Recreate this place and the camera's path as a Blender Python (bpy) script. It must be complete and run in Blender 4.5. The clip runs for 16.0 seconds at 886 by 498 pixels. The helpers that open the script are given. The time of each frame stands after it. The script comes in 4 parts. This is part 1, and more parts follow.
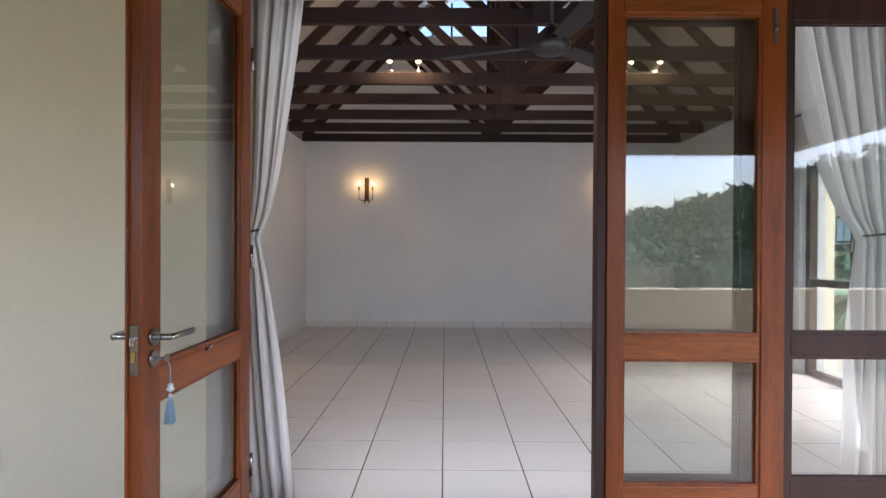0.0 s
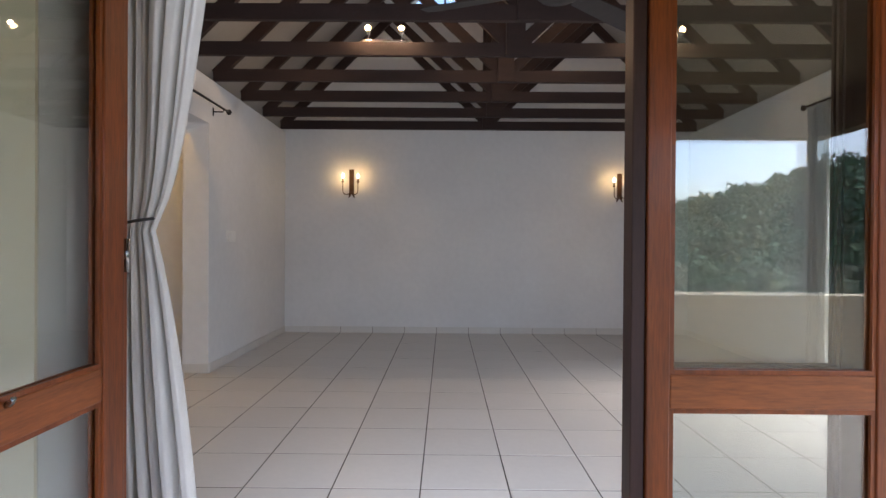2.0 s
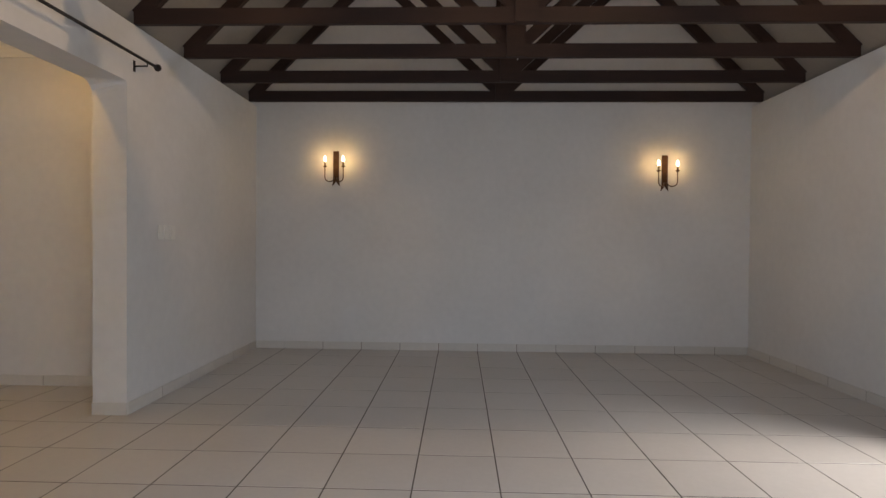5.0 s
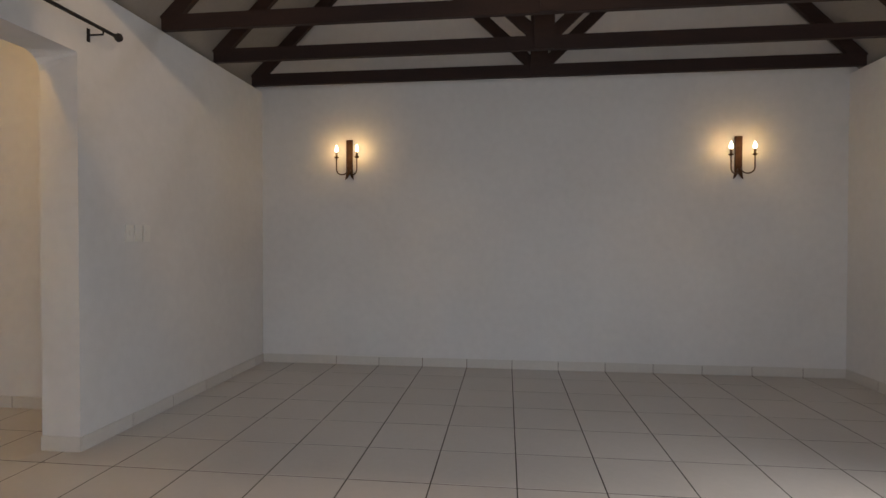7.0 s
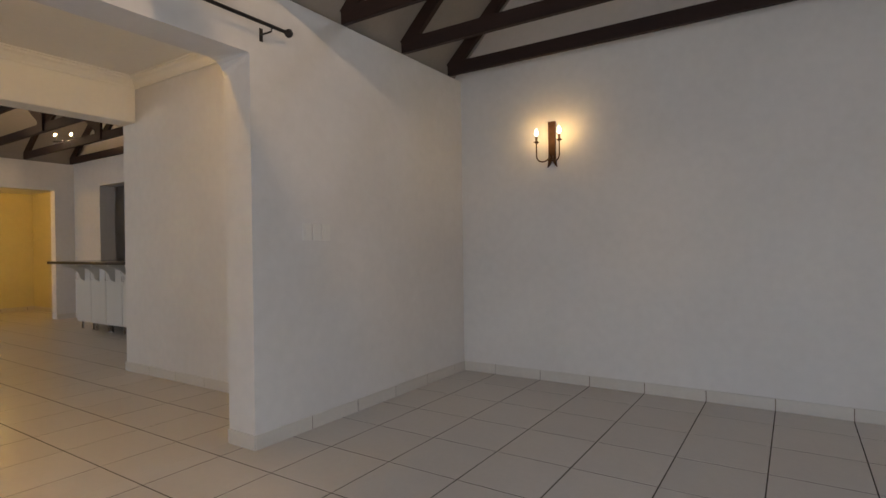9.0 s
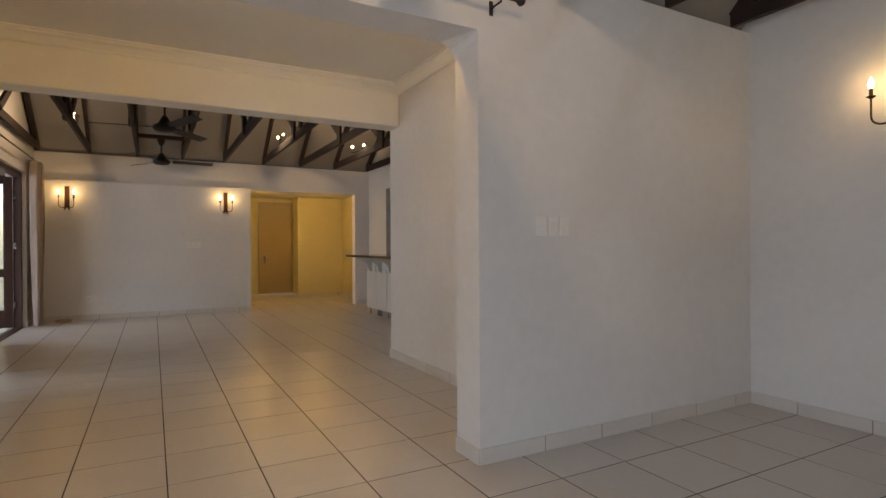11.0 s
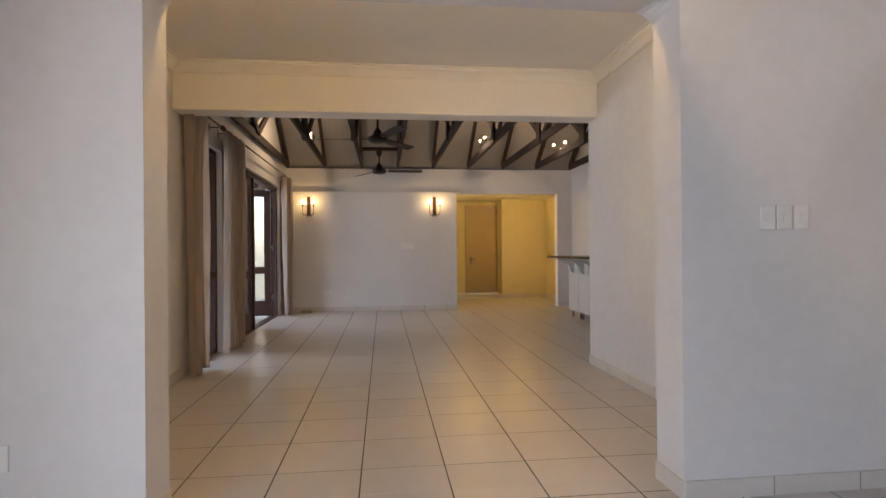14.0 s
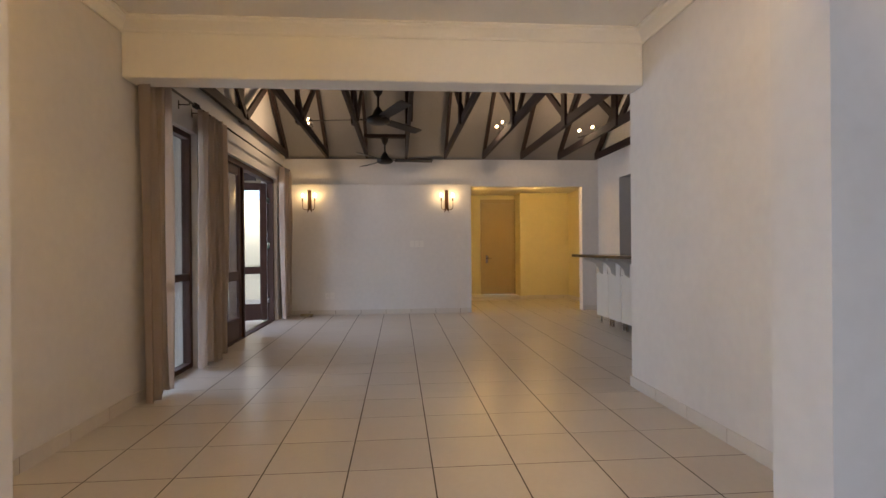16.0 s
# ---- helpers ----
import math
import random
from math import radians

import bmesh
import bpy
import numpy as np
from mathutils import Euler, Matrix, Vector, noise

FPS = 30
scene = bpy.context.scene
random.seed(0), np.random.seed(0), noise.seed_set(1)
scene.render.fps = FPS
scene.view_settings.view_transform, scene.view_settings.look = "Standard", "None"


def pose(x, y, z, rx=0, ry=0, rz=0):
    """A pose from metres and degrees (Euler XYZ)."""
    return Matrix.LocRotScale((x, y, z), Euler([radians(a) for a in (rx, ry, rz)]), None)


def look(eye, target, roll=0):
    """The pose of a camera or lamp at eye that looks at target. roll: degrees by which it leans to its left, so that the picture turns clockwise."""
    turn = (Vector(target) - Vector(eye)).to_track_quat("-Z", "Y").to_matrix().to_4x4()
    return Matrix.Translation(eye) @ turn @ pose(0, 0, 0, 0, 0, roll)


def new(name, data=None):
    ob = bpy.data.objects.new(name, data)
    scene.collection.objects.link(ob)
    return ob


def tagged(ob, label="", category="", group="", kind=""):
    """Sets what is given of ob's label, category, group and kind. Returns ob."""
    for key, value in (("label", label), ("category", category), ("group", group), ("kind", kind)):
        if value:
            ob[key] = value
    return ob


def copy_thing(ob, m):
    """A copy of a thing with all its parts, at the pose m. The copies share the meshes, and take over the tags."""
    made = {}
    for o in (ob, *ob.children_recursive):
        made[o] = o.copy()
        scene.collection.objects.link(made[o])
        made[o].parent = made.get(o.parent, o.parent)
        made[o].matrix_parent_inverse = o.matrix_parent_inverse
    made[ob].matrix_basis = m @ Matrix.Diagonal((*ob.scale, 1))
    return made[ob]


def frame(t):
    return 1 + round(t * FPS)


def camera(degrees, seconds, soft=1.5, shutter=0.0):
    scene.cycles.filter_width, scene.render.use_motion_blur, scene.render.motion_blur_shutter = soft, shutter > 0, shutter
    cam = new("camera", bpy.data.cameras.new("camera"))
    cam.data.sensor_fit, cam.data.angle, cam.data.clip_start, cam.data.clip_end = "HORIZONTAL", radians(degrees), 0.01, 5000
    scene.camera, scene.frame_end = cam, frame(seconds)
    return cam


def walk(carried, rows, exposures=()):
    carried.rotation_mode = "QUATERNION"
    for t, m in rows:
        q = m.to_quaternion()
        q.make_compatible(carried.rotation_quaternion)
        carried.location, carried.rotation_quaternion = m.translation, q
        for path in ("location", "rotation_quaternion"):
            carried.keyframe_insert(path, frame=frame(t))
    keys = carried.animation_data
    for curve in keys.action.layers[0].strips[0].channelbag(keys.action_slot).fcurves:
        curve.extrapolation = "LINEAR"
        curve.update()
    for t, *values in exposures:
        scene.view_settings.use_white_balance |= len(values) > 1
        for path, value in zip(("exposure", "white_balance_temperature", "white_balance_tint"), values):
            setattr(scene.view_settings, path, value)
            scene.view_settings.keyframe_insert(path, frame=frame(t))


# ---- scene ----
cam = camera(79.0, 16.0)
PATH = [
    (0, (0.408, 1.616, 1.249), (0.4, 3.616, 1.239), 0.3),
    (0.5, (0.422, 1.769, 1.258), (0.416, 3.769, 1.245), 0.3),
    (1, (0.447, 1.937, 1.255), (0.447, 3.937, 1.241), 0.3),
    (1.5, (0.506, 2.149, 1.263), (0.498, 4.149, 1.249), 0.1),
    (2, (0.517, 2.343, 1.235), (0.509, 4.343, 1.223), 0.4),
    (2.5, (0.553, 2.604, 1.239), (0.532, 4.604, 1.228), 0.1),
    (3, (0.566, 2.809, 1.229), (0.549, 4.809, 1.221), 0.4),
    (3.5, (0.606, 3.031, 1.219), (0.57, 5.031, 1.207), 0.1),
    (4, (0.612, 3.261, 1.261), (0.563, 5.26, 1.239), 0.3),
    (6.5, (0.723, 4.34, 1.265), (0.6, 6.336, 1.236), 0.1),
    (7, (0.789, 4.542, 1.267), (0.556, 6.528, 1.239), 0.1),
    (7.5, (0.904, 4.73, 1.271), (0.447, 6.677, 1.24), -0.1),
    (8, (0.962, 4.967, 1.218), (0.309, 6.858, 1.205), -0.6),
    (8.5, (1.004, 5.204, 1.222), (0.13, 7.003, 1.205), -0.6),
    (9, (0.979, 5.404, 1.208), (-0.117, 7.077, 1.2), -0.8),
    (9.5, (0.95, 5.583, 1.182), (-0.37, 7.086, 1.19), -0.9),
    (10, (0.87, 5.715, 1.197), (-0.634, 7.033, 1.198), -0.6),
    (12.5, (0.7, 6.02, 1.201), (-1.237, 6.517, 1.204), -0.5),
    (13, (0.69, 6.022, 1.205), (-1.272, 6.412, 1.208), -0.6),
    (13.5, (0.676, 6.047, 1.196), (-1.302, 6.345, 1.201), -0.4),
    (14, (0.63, 6.084, 1.176), (-1.358, 6.306, 1.181), -0.5),
    (14.5, (0.433, 6.094, 1.21), (-1.558, 6.282, 1.21), -0.5),
    (15, (0.241, 6.136, 1.201), (-1.751, 6.311, 1.2), -0.4),
    (15.5, (-0.027, 6.211, 1.205), (-2.02, 6.382, 1.203), -0.4),
    (16, (-0.301, 6.239, 1.187), (-2.294, 6.402, 1.183), -0.5),
]
walk(cam, [(t, look(eye, target, roll)) for t, eye, target, roll in PATH], [(0.0, 1.93, 6100, 17), (2.0, 1.91, 5970, 14), (3.0, 1.72, 6080, 14), (4.0, 1.62, 6300, 13), (7.0, 1.64, 6450, 13), (8.5, 1.88, 6450, 13), (10.0, 1.76, 6450, 13), (12.5, 2.38, 6060, 14), (16.0, 2.32, 5900, 15)])

# ---- world, sun, lights ----
world = bpy.data.worlds.new("sky")
scene.world = world
world.use_nodes = True
wn = world.node_tree
sky = wn.nodes.new("ShaderNodeTexSky")
sky.sky_type, sky.sun_disc = "NISHITA", False
sky.sun_elevation, sky.sun_rotation = radians(48), radians(110)
sky.air_density, sky.dust_density, sky.ozone_density = 1.0, 2.5, 2.0
wn.nodes["Background"].inputs["Strength"].default_value = 0.15
wn.links.new(sky.outputs[0], wn.nodes["Background"].inputs[0])
sun = new("sun", bpy.data.lights.new("sun", "SUN"))
sun.data.energy, sun.data.angle, sun.data.color = 2.2, radians(38), (1.0, 0.96, 0.9)
sun.rotation_euler = (radians(42), 0, radians(70))
WARM = (1.0, 0.59, 0.17)
SCONCE_W, SPOT_W, DOWN_W, PASSAGE_W = 0.33, 4.0, 3.6, 2.9


def lamp(name, at, watts, colour, radius=0.02):
    ob = new(name, bpy.data.lights.new(name, "POINT"))
    ob.location = at
    ob.data.energy, ob.data.color, ob.data.shadow_soft_size = watts, colour, radius
    return ob


def sky_lamp(name, at, target, w, h, watts, colour=(0.86, 0.92, 1.0)):
    """Daylight coming in at an opening."""
    ob = new(name, bpy.data.lights.new(name, "AREA"))
    ob.matrix_world = look(at, target)
    ob.data.shape, ob.data.size, ob.data.size_y = "RECTANGLE", w, h
    ob.data.energy, ob.data.color = watts, colour
    return ob


sky_lamp("daylight_doors", (1.06, 4.04, 1.25), (1.06, 6.0, 1.25), 2.9, 2.2, 7)
sky_lamp("daylight_doors", (1.06, 4.29, 1.25), (1.06, 6.3, 0.95), 2.7, 1.9, 9)
sky_lamp("daylight_gable", (1.09, 10.08, 4.85), (1.09, 8.0, 3.9), 1.1, 0.6, 8)
sky_lamp("daylight_terrace", (-8.0, 0.62, 1.55), (-8.0, 3.0, 1.5), 6.5, 1.25, 60)

# ---- materials ----
def material(name, colour, rough=0.6, metal=0.0, var=0.12, scale=6.0, fine=60.0, bump=0.1, stretch=(1, 1, 1), emit=0.0, per_object=0.0, coat=0.0, depth=0.02, emit_colour=None, local=False):
    m = bpy.data.materials.new(name)
    m.use_nodes = True
    t = m.node_tree
    n, l = t.nodes, t.links
    b = n["Principled BSDF"]
    b.inputs["Roughness"].default_value, b.inputs["Metallic"].default_value = rough, metal
    b.inputs["Coat Weight"].default_value, b.inputs["Coat Roughness"].default_value = coat, 0.12
    co = n.new("ShaderNodeTexCoord")
    mp = n.new("ShaderNodeMapping")
    mp.inputs["Scale"].default_value = stretch
    l.new(co.outputs["Object"], mp.inputs[0])
    big, small = n.new("ShaderNodeTexNoise"), n.new("ShaderNodeTexNoise")
    big.inputs["Scale"].default_value, small.inputs["Scale"].default_value = scale, fine
    big.inputs["Detail"].default_value, small.inputs["Detail"].default_value = 4, 3
    for x in (big, small):
        l.new(mp.outputs[0], x.inputs[0])
    mix = n.new("ShaderNodeMix")
    mix.data_type = "FLOAT"
    mix.inputs[0].default_value = 0.4
    l.new(big.outputs["Fac"], mix.inputs[2]), l.new(small.outputs["Fac"], mix.inputs[3])
    ramp = n.new("ShaderNodeMapRange")
    ramp.inputs[1].default_value, ramp.inputs[2].default_value = 0.3, 0.7
    ramp.inputs[3].default_value, ramp.inputs[4].default_value = 1 - var, 1 + var
    l.new(mix.outputs[0], ramp.inputs[0])
    value = ramp.outputs[0]
    if per_object:
        info = n.new("ShaderNodeObjectInfo")
        r2 = n.new("ShaderNodeMapRange")
        r2.inputs[3].default_value, r2.inputs[4].default_value = 1 - per_object, 1 + per_object
        l.new(info.outputs["Random"], r2.inputs[0])
        mul = n.new("ShaderNodeMath")
        mul.operation = "MULTIPLY"
        l.new(value, mul.inputs[0]), l.new(r2.outputs[0], mul.inputs[1])
        value = mul.outputs[0]
    hsv = n.new("ShaderNodeHueSaturation")
    hsv.inputs["Color"].default_value = (*colour, 1)
    l.new(value, hsv.inputs["Value"])
    l.new(hsv.outputs[0], b.inputs["Base Color"])
    if bump:
        bp = n.new("ShaderNodeBump")
        bp.inputs["Strength"].default_value, bp.inputs["Distance"].default_value = bump, depth
        l.new(mix.outputs[0], bp.inputs["Height"]), l.new(bp.outputs[0], b.inputs["Normal"])
    if emit:
        b.inputs["Emission Color"].default_value = (*(emit_colour or colour), 1)
        b.inputs["Emission Strength"].default_value = emit
    return m


def glass_material(name, tint=(1, 1, 1), rough=0.0):
    m = bpy.data.materials.new(name)
    m.use_nodes = True
    n, l = m.node_tree.nodes, m.node_tree.links
    n.remove(n["Principled BSDF"])
    tr, gl, lw, mx = n.new("ShaderNodeBsdfTransparent"), n.new("ShaderNodeBsdfGlossy"), n.new("ShaderNodeLayerWeight"), n.new("ShaderNodeMixShader")
    tr.inputs[0].default_value, gl.inputs["Roughness"].default_value = (*tint, 1), rough
    pw, mr = n.new("ShaderNodeMath"), n.new("ShaderNodeMapRange")
    pw.operation, pw.inputs[1].default_value = "POWER", 5.0
    mr.inputs[3].default_value, mr.inputs[4].default_value = 0.125, 0.9
    l.new(lw.outputs["Facing"], pw.inputs[0]), l.new(pw.outputs[0], mr.inputs[0])
    l.new(mr.outputs[0], mx.inputs[0]), l.new(tr.outputs[0], mx.inputs[1]), l.new(gl.outputs[0], mx.inputs[2])
    l.new(mx.outputs[0], n["Material Output"].inputs[0])
    return m


PLASTER = material("plaster", (0.66, 0.64, 0.62), 0.75, var=0.06, scale=1.3, fine=14, bump=0.25, depth=0.01)
PLASTER_OUT = material("outside_plaster", (0.78, 0.665, 0.465), 0.85, var=0.05, scale=1.2, fine=40, bump=0.3, depth=0.006)
# Cream boards: the dimness under the roof is put into this dark colour.
SHADED_BOARD = material("shaded_ceiling_board", (0.25, 0.232, 0.215), 0.7, var=0.07, scale=2, fine=30, bump=0.1, depth=0.004)
CEILING = material("ceiling_paint", (0.83, 0.80, 0.735), 0.75, var=0.03, scale=1.5, fine=25, bump=0.1, depth=0.004)
BEAM = material("dark_stained_timber", (0.022, 0.009, 0.006), 0.8, var=0.35, scale=3, fine=30, bump=0.3, stretch=(1, 6, 6), depth=0.004)
WOOD = material("varnished_hardwood", (0.245, 0.056, 0.009), 0.4, var=0.5, scale=4, fine=40, bump=0.15, stretch=(5, 5, 0.4), coat=0.12, depth=0.003)
WOODH = material("varnished_hardwood_rail", (0.30, 0.078, 0.014), 0.36, var=0.45, scale=5, fine=40, bump=0.15, stretch=(0.5, 5, 5), coat=0.3, depth=0.003)
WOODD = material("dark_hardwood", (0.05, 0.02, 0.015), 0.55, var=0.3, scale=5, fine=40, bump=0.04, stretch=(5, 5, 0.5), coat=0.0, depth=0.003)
TILE = material("glazed_floor_tile", (0.52, 0.485, 0.445), 0.3, var=0.05, scale=3, fine=30, bump=0.06, per_object=0.03, depth=0.003)
SKIRT = material("skirting_tile", (0.58, 0.545, 0.50), 0.3, var=0.05, scale=3, fine=30, bump=0.03, per_object=0.03, depth=0.003)
GROUT = material("grout", (0.04, 0.028, 0.02), 0.9, var=0.25, scale=8, fine=80, bump=0.1, depth=0.002)
JOINT = material("skirting_joint", (0.22, 0.18, 0.145), 0.9, var=0.2, scale=8, fine=80, bump=0.1, depth=0.002)
CURTAIN = material("curtain_linen", (0.72, 0.69, 0.65), 0.85, var=0.06, scale=3, fine=250, bump=0.2, stretch=(1, 1, 0.3), depth=0.001)
CURTAINB = material("beige_curtain", (0.60, 0.51, 0.44), 0.85, var=0.08, scale=3, fine=250, bump=0.2, stretch=(1, 1, 0.3), depth=0.001)
IRON = material("black_iron", (0.022, 0.017, 0.015), 0.55, 0.25, var=0.3, scale=20, fine=120, bump=0.2, depth=0.001)
BRONZE = material("bronze_iron", (0.09, 0.045, 0.022), 0.45, 0.7, var=0.3, scale=20, fine=120, bump=0.3, depth=0.001)
STEEL = material("brushed_steel", (0.42, 0.41, 0.40), 0.2, 1.0, var=0.08, scale=20, fine=200, bump=0.05, depth=0.0005)
CHROME = material("chrome", (0.75, 0.74, 0.73), 0.12, 1.0, var=0.03, scale=20, fine=100, bump=0)
SPOTBULB = material("lit_spot_bulb", (1.0, 0.66, 0.30), 0.4, var=0, bump=0, emit=6.0)
BULB = material("lit_bulb", (1.0, 0.80, 0.50), 0.4, var=0, bump=0, emit=4.5)
CANDLE = material("candle_sleeve", (0.16, 0.10, 0.05), 0.6, var=0.1, bump=0)
PLATE = material("white_plastic", (0.72, 0.70, 0.66), 0.4, var=0.02, bump=0)
BRASS = material("brass", (0.65, 0.45, 0.16), 0.3, 1.0, var=0.1, bump=0)
TASSEL = material("blue_tassel_thread", (0.36, 0.52, 0.62), 0.8, var=0.2, scale=60, fine=300, bump=0.3, stretch=(1, 1, 0.1), depth=0.001)
BEAD = material("glass_bead", (0.7, 0.75, 0.78), 0.08, var=0.1, bump=0, coat=1)
GRANITE = material("dark_granite", (0.03, 0.025, 0.022), 0.15, var=0.5, scale=90, fine=200, bump=0)
CABINET = material("white_cabinet_paint", (0.62, 0.60, 0.56), 0.4, var=0.03, bump=0.02)
DOORPAINT = material("painted_door", (0.38, 0.30, 0.16), 0.45, var=0.05, scale=2, fine=40, bump=0.05, depth=0.003)
LEAF = material("palm_leaf", (0.15, 0.25, 0.14), 0.5, var=0.3, scale=4, fine=50, bump=0.1, depth=0.003)
FOREST = material("forest_leaves", (0.12, 0.19, 0.10), 0.9, var=0.4, scale=0.5, fine=4, bump=0.3, per_object=0.2, depth=0.4)
FIELD = material("rough_grass", (0.07, 0.12, 0.04), 0.95, var=0.3, scale=0.1, fine=2, bump=0.3, depth=0.1)
TRUNK = material("palm_bark", (0.14, 0.11, 0.08), 0.9, var=0.3, scale=4, fine=30, bump=0.6, stretch=(1, 1, 4), depth=0.02)
ROOFTILE = material("roof_tile", (0.50, 0.36, 0.30), 0.8, var=0.2, scale=2, fine=20, bump=0.3)
TERRACE = material("terrace_tile", (0.42, 0.38, 0.32), 0.5, var=0.08, scale=3, fine=40, bump=0.05, per_object=0.04)
SOFFIT = material("timber_soffit", (0.09, 0.055, 0.03), 0.7, var=0.05, scale=2, fine=30, bump=0.05)
GLASS = glass_material("clear_glass", (0.93, 0.95, 0.94))


# ---- mesh tools ----
def box(bm, x0, y0, z0, x1, y1, z1, bevel=0.0):
    vs = [bm.verts.new((x, y, z)) for x in (x0, x1) for y in (y0, y1) for z in (z0, z1)]
    fs = [bm.faces.new([vs[i] for i in f]) for f in ((0, 1, 3, 2), (4, 6, 7, 5), (0, 4, 5, 1), (2, 3, 7, 6), (0, 2, 6, 4), (1, 5, 7, 3))]
    if bevel:
        edges = list({e for f in fs for e in f.edges})
        bmesh.ops.bevel(bm, geom=edges, offset=bevel, segments=2, affect="EDGES", profile=0.5)
    return bm


def tube(bm, pts, r, sides=10, cap=True):
    """A round bar through pts; r is one radius or one for each point."""
    rs = r if isinstance(r, (list, tuple)) else [r] * len(pts)
    rings, pts = [], [Vector(p) for p in pts]
    side = None
    for i, p in enumerate(pts):
        d = (pts[min(i + 1, len(pts) - 1)] - pts[max(i - 1, 0)]).normalized()
        if side is None:
            side = d.orthogonal().normalized()
        side = (side - d * side.dot(d)).normalized()
        up = d.cross(side)
        rings.append([bm.verts.new(p + rs[i] * (math.cos(a) * side + math.sin(a) * up)) for a in [2 * math.pi * k / sides for k in range(sides)]])
    for a, b in zip(rings, rings[1:]):
        for k in range(sides):
            bm.faces.new((a[k], a[(k + 1) % sides], b[(k + 1) % sides], b[k])).smooth = True
    if cap:
        bm.faces.new(rings[0][::-1]), bm.faces.new(rings[-1])
    return bm


def turned(bm, x, y, profile, sides=16):
    """A turned piece about the vertical through (x, y); profile: (radius, z) upwards."""
    return tube(bm, [(x, y, z) for r, z in profile], [r for r, z in profile], sides)


def bar(bm, a, b, w, h):
    """A squared timber from a to b, in a plane y = constant, w deep along y and h across."""
    a, b = Vector(a), Vector(b)
    d = (b - a).normalized()
    q = Vector((0, 1, 0))
    n = d.cross(q).normalized() * (h / 2)
    q = q * (w / 2)
    vs = [bm.verts.new(p + s * n + u * q) for p in (a, b) for s, u in ((-1, -1), (-1, 1), (1, 1), (1, -1))]
    for f in ((3, 2, 1, 0), (4, 5, 6, 7), (0, 1, 5, 4), (1, 2, 6, 5), (2, 3, 7, 6), (3, 0, 4, 7)):
        bm.faces.new([vs[i] for i in f])
    return bm


def part(name, bm, mat, parent=None, label="", at=None, kind=""):
    bmesh.ops.recalc_face_normals(bm, faces=bm.faces)
    me = bpy.data.meshes.new(name)
    bm.to_mesh(me)
    bm.free()
    for m in (mat if isinstance(mat, list) else [mat]):
        me.materials.append(m)
    ob = new(name, me)
    if parent is not None:
        ob.parent = parent
    if at:
        ob.location = at
    return tagged(ob, label=label, kind=kind)


def thing(name, at, label, category, group="", turn=0):
    ob = new(name)
    ob.empty_display_size = 0.1
    ob.matrix_world = pose(*at, 0, 0, turn)
    return tagged(ob, label, category, group)


def B(*a, bevel=0.0):
    return box(bmesh.new(), *a, bevel=bevel)


def setting(name, boxes, mat, label="", bevel=0.0):
    bm = bmesh.new()
    for b in boxes:
        box(bm, *b, bevel=bevel)
    return part(name, bm, mat, label=label, kind="structure")


# ---- large structure ----
AX0, AX1, AY0, AY1, AH = -1.745, 3.93, 4.05, 9.92, 2.82
BX0, BX1, BY0, BY1, BH = -10.07, -4.71, 4.20, 9.98, 2.81
RIDGE_A = AH + (AX1 - AX0) / 2
T = 0.25


def profile_wall(name, outline, axis, p0, p1, mat, label="", back=None):
    """A wall with this outline (u, z), from p0 (where it may have its own outline, back) to p1 along the axis it faces."""
    bm = bmesh.new()
    mk = (lambda u, z, p: (p, u, z)) if axis == "x" else (lambda u, z, p: (u, p, z))
    a = [bm.verts.new(mk(u, z, p0)) for u, z in (back or outline)]
    b = [bm.verts.new(mk(u, z, p1)) for u, z in outline]
    bm.faces.new(a), bm.faces.new(b[::-1])
    for i in range(len(a)):
        j = (i + 1) % len(a)
        bm.faces.new((a[i], b[i], b[j], a[j]))
    return part(name, bm, mat, label=label, kind="structure")


def arc(cu, cz, r, a0, a1, n=8):
    return [(cu + r * math.cos(radians(a0 + (a1 - a0) * k / n)), cz + r * math.sin(radians(a0 + (a1 - a0) * k / n))) for k in range(n + 1)]


# west wall of the first room, with a wide opening whose upper corners are splayed
ends = [(5.09, 0)], [(7.475, 0)], [(AY1, 0), (AY1, AH), (3.70, AH)]
near = [(5.09, 2.365), (5.09, 2.375), (5.093, 2.384), (5.099, 2.389), (5.108, 2.39)]
deep = [(5.09, 2.28), (5.098, 2.32), (5.12, 2.352), (5.152, 2.374), (5.19, 2.385)]
flip = lambda pts: [(12.565 - u, z) for u, z in pts[::-1]]
profile_wall("wall_west", [(3.70, 0), *ends[0], *near, *flip(near), *ends[1], *ends[2]], "x", AX0 - T, AX0, PLASTER, "off-white plastered wall with a wide opening",
             back=[(3.70, 0), *ends[0], *deep, *flip(deep), *ends[1], *ends[2]])
MID = (AX0 + AX1) / 2
profile_wall("wall_north", [(AX0 - T, 0), (AX1 + T, 0), (AX1 + T, AH), (AX1 + 0.13, AH), (MID + 1.17, RIDGE_A - 1.04), (MID + 1.165, RIDGE_A - 1.17), (MID - 1.165, RIDGE_A - 1.17), (MID - 1.17, RIDGE_A - 1.04), (AX0 - 0.13, AH), (AX0 - T, AH)], "y", AY1, AY1 + T, PLASTER,
             "off-white plastered gable wall")
EW0, EW1, EWH = 5.0, 6.97, 2.11
profile_wall("wall_east", [(AY0 - T, 0), (EW0, 0), (EW0, EWH), (EW1, EWH), (EW1, 0), (AY1, 0), (AY1, AH), (AY0 - T, AH)], "x", AX1, AX1 + T, PLASTER, "off-white plastered wall with a tall window")
DX0, DX1, DH = -0.515, 2.58, 2.36
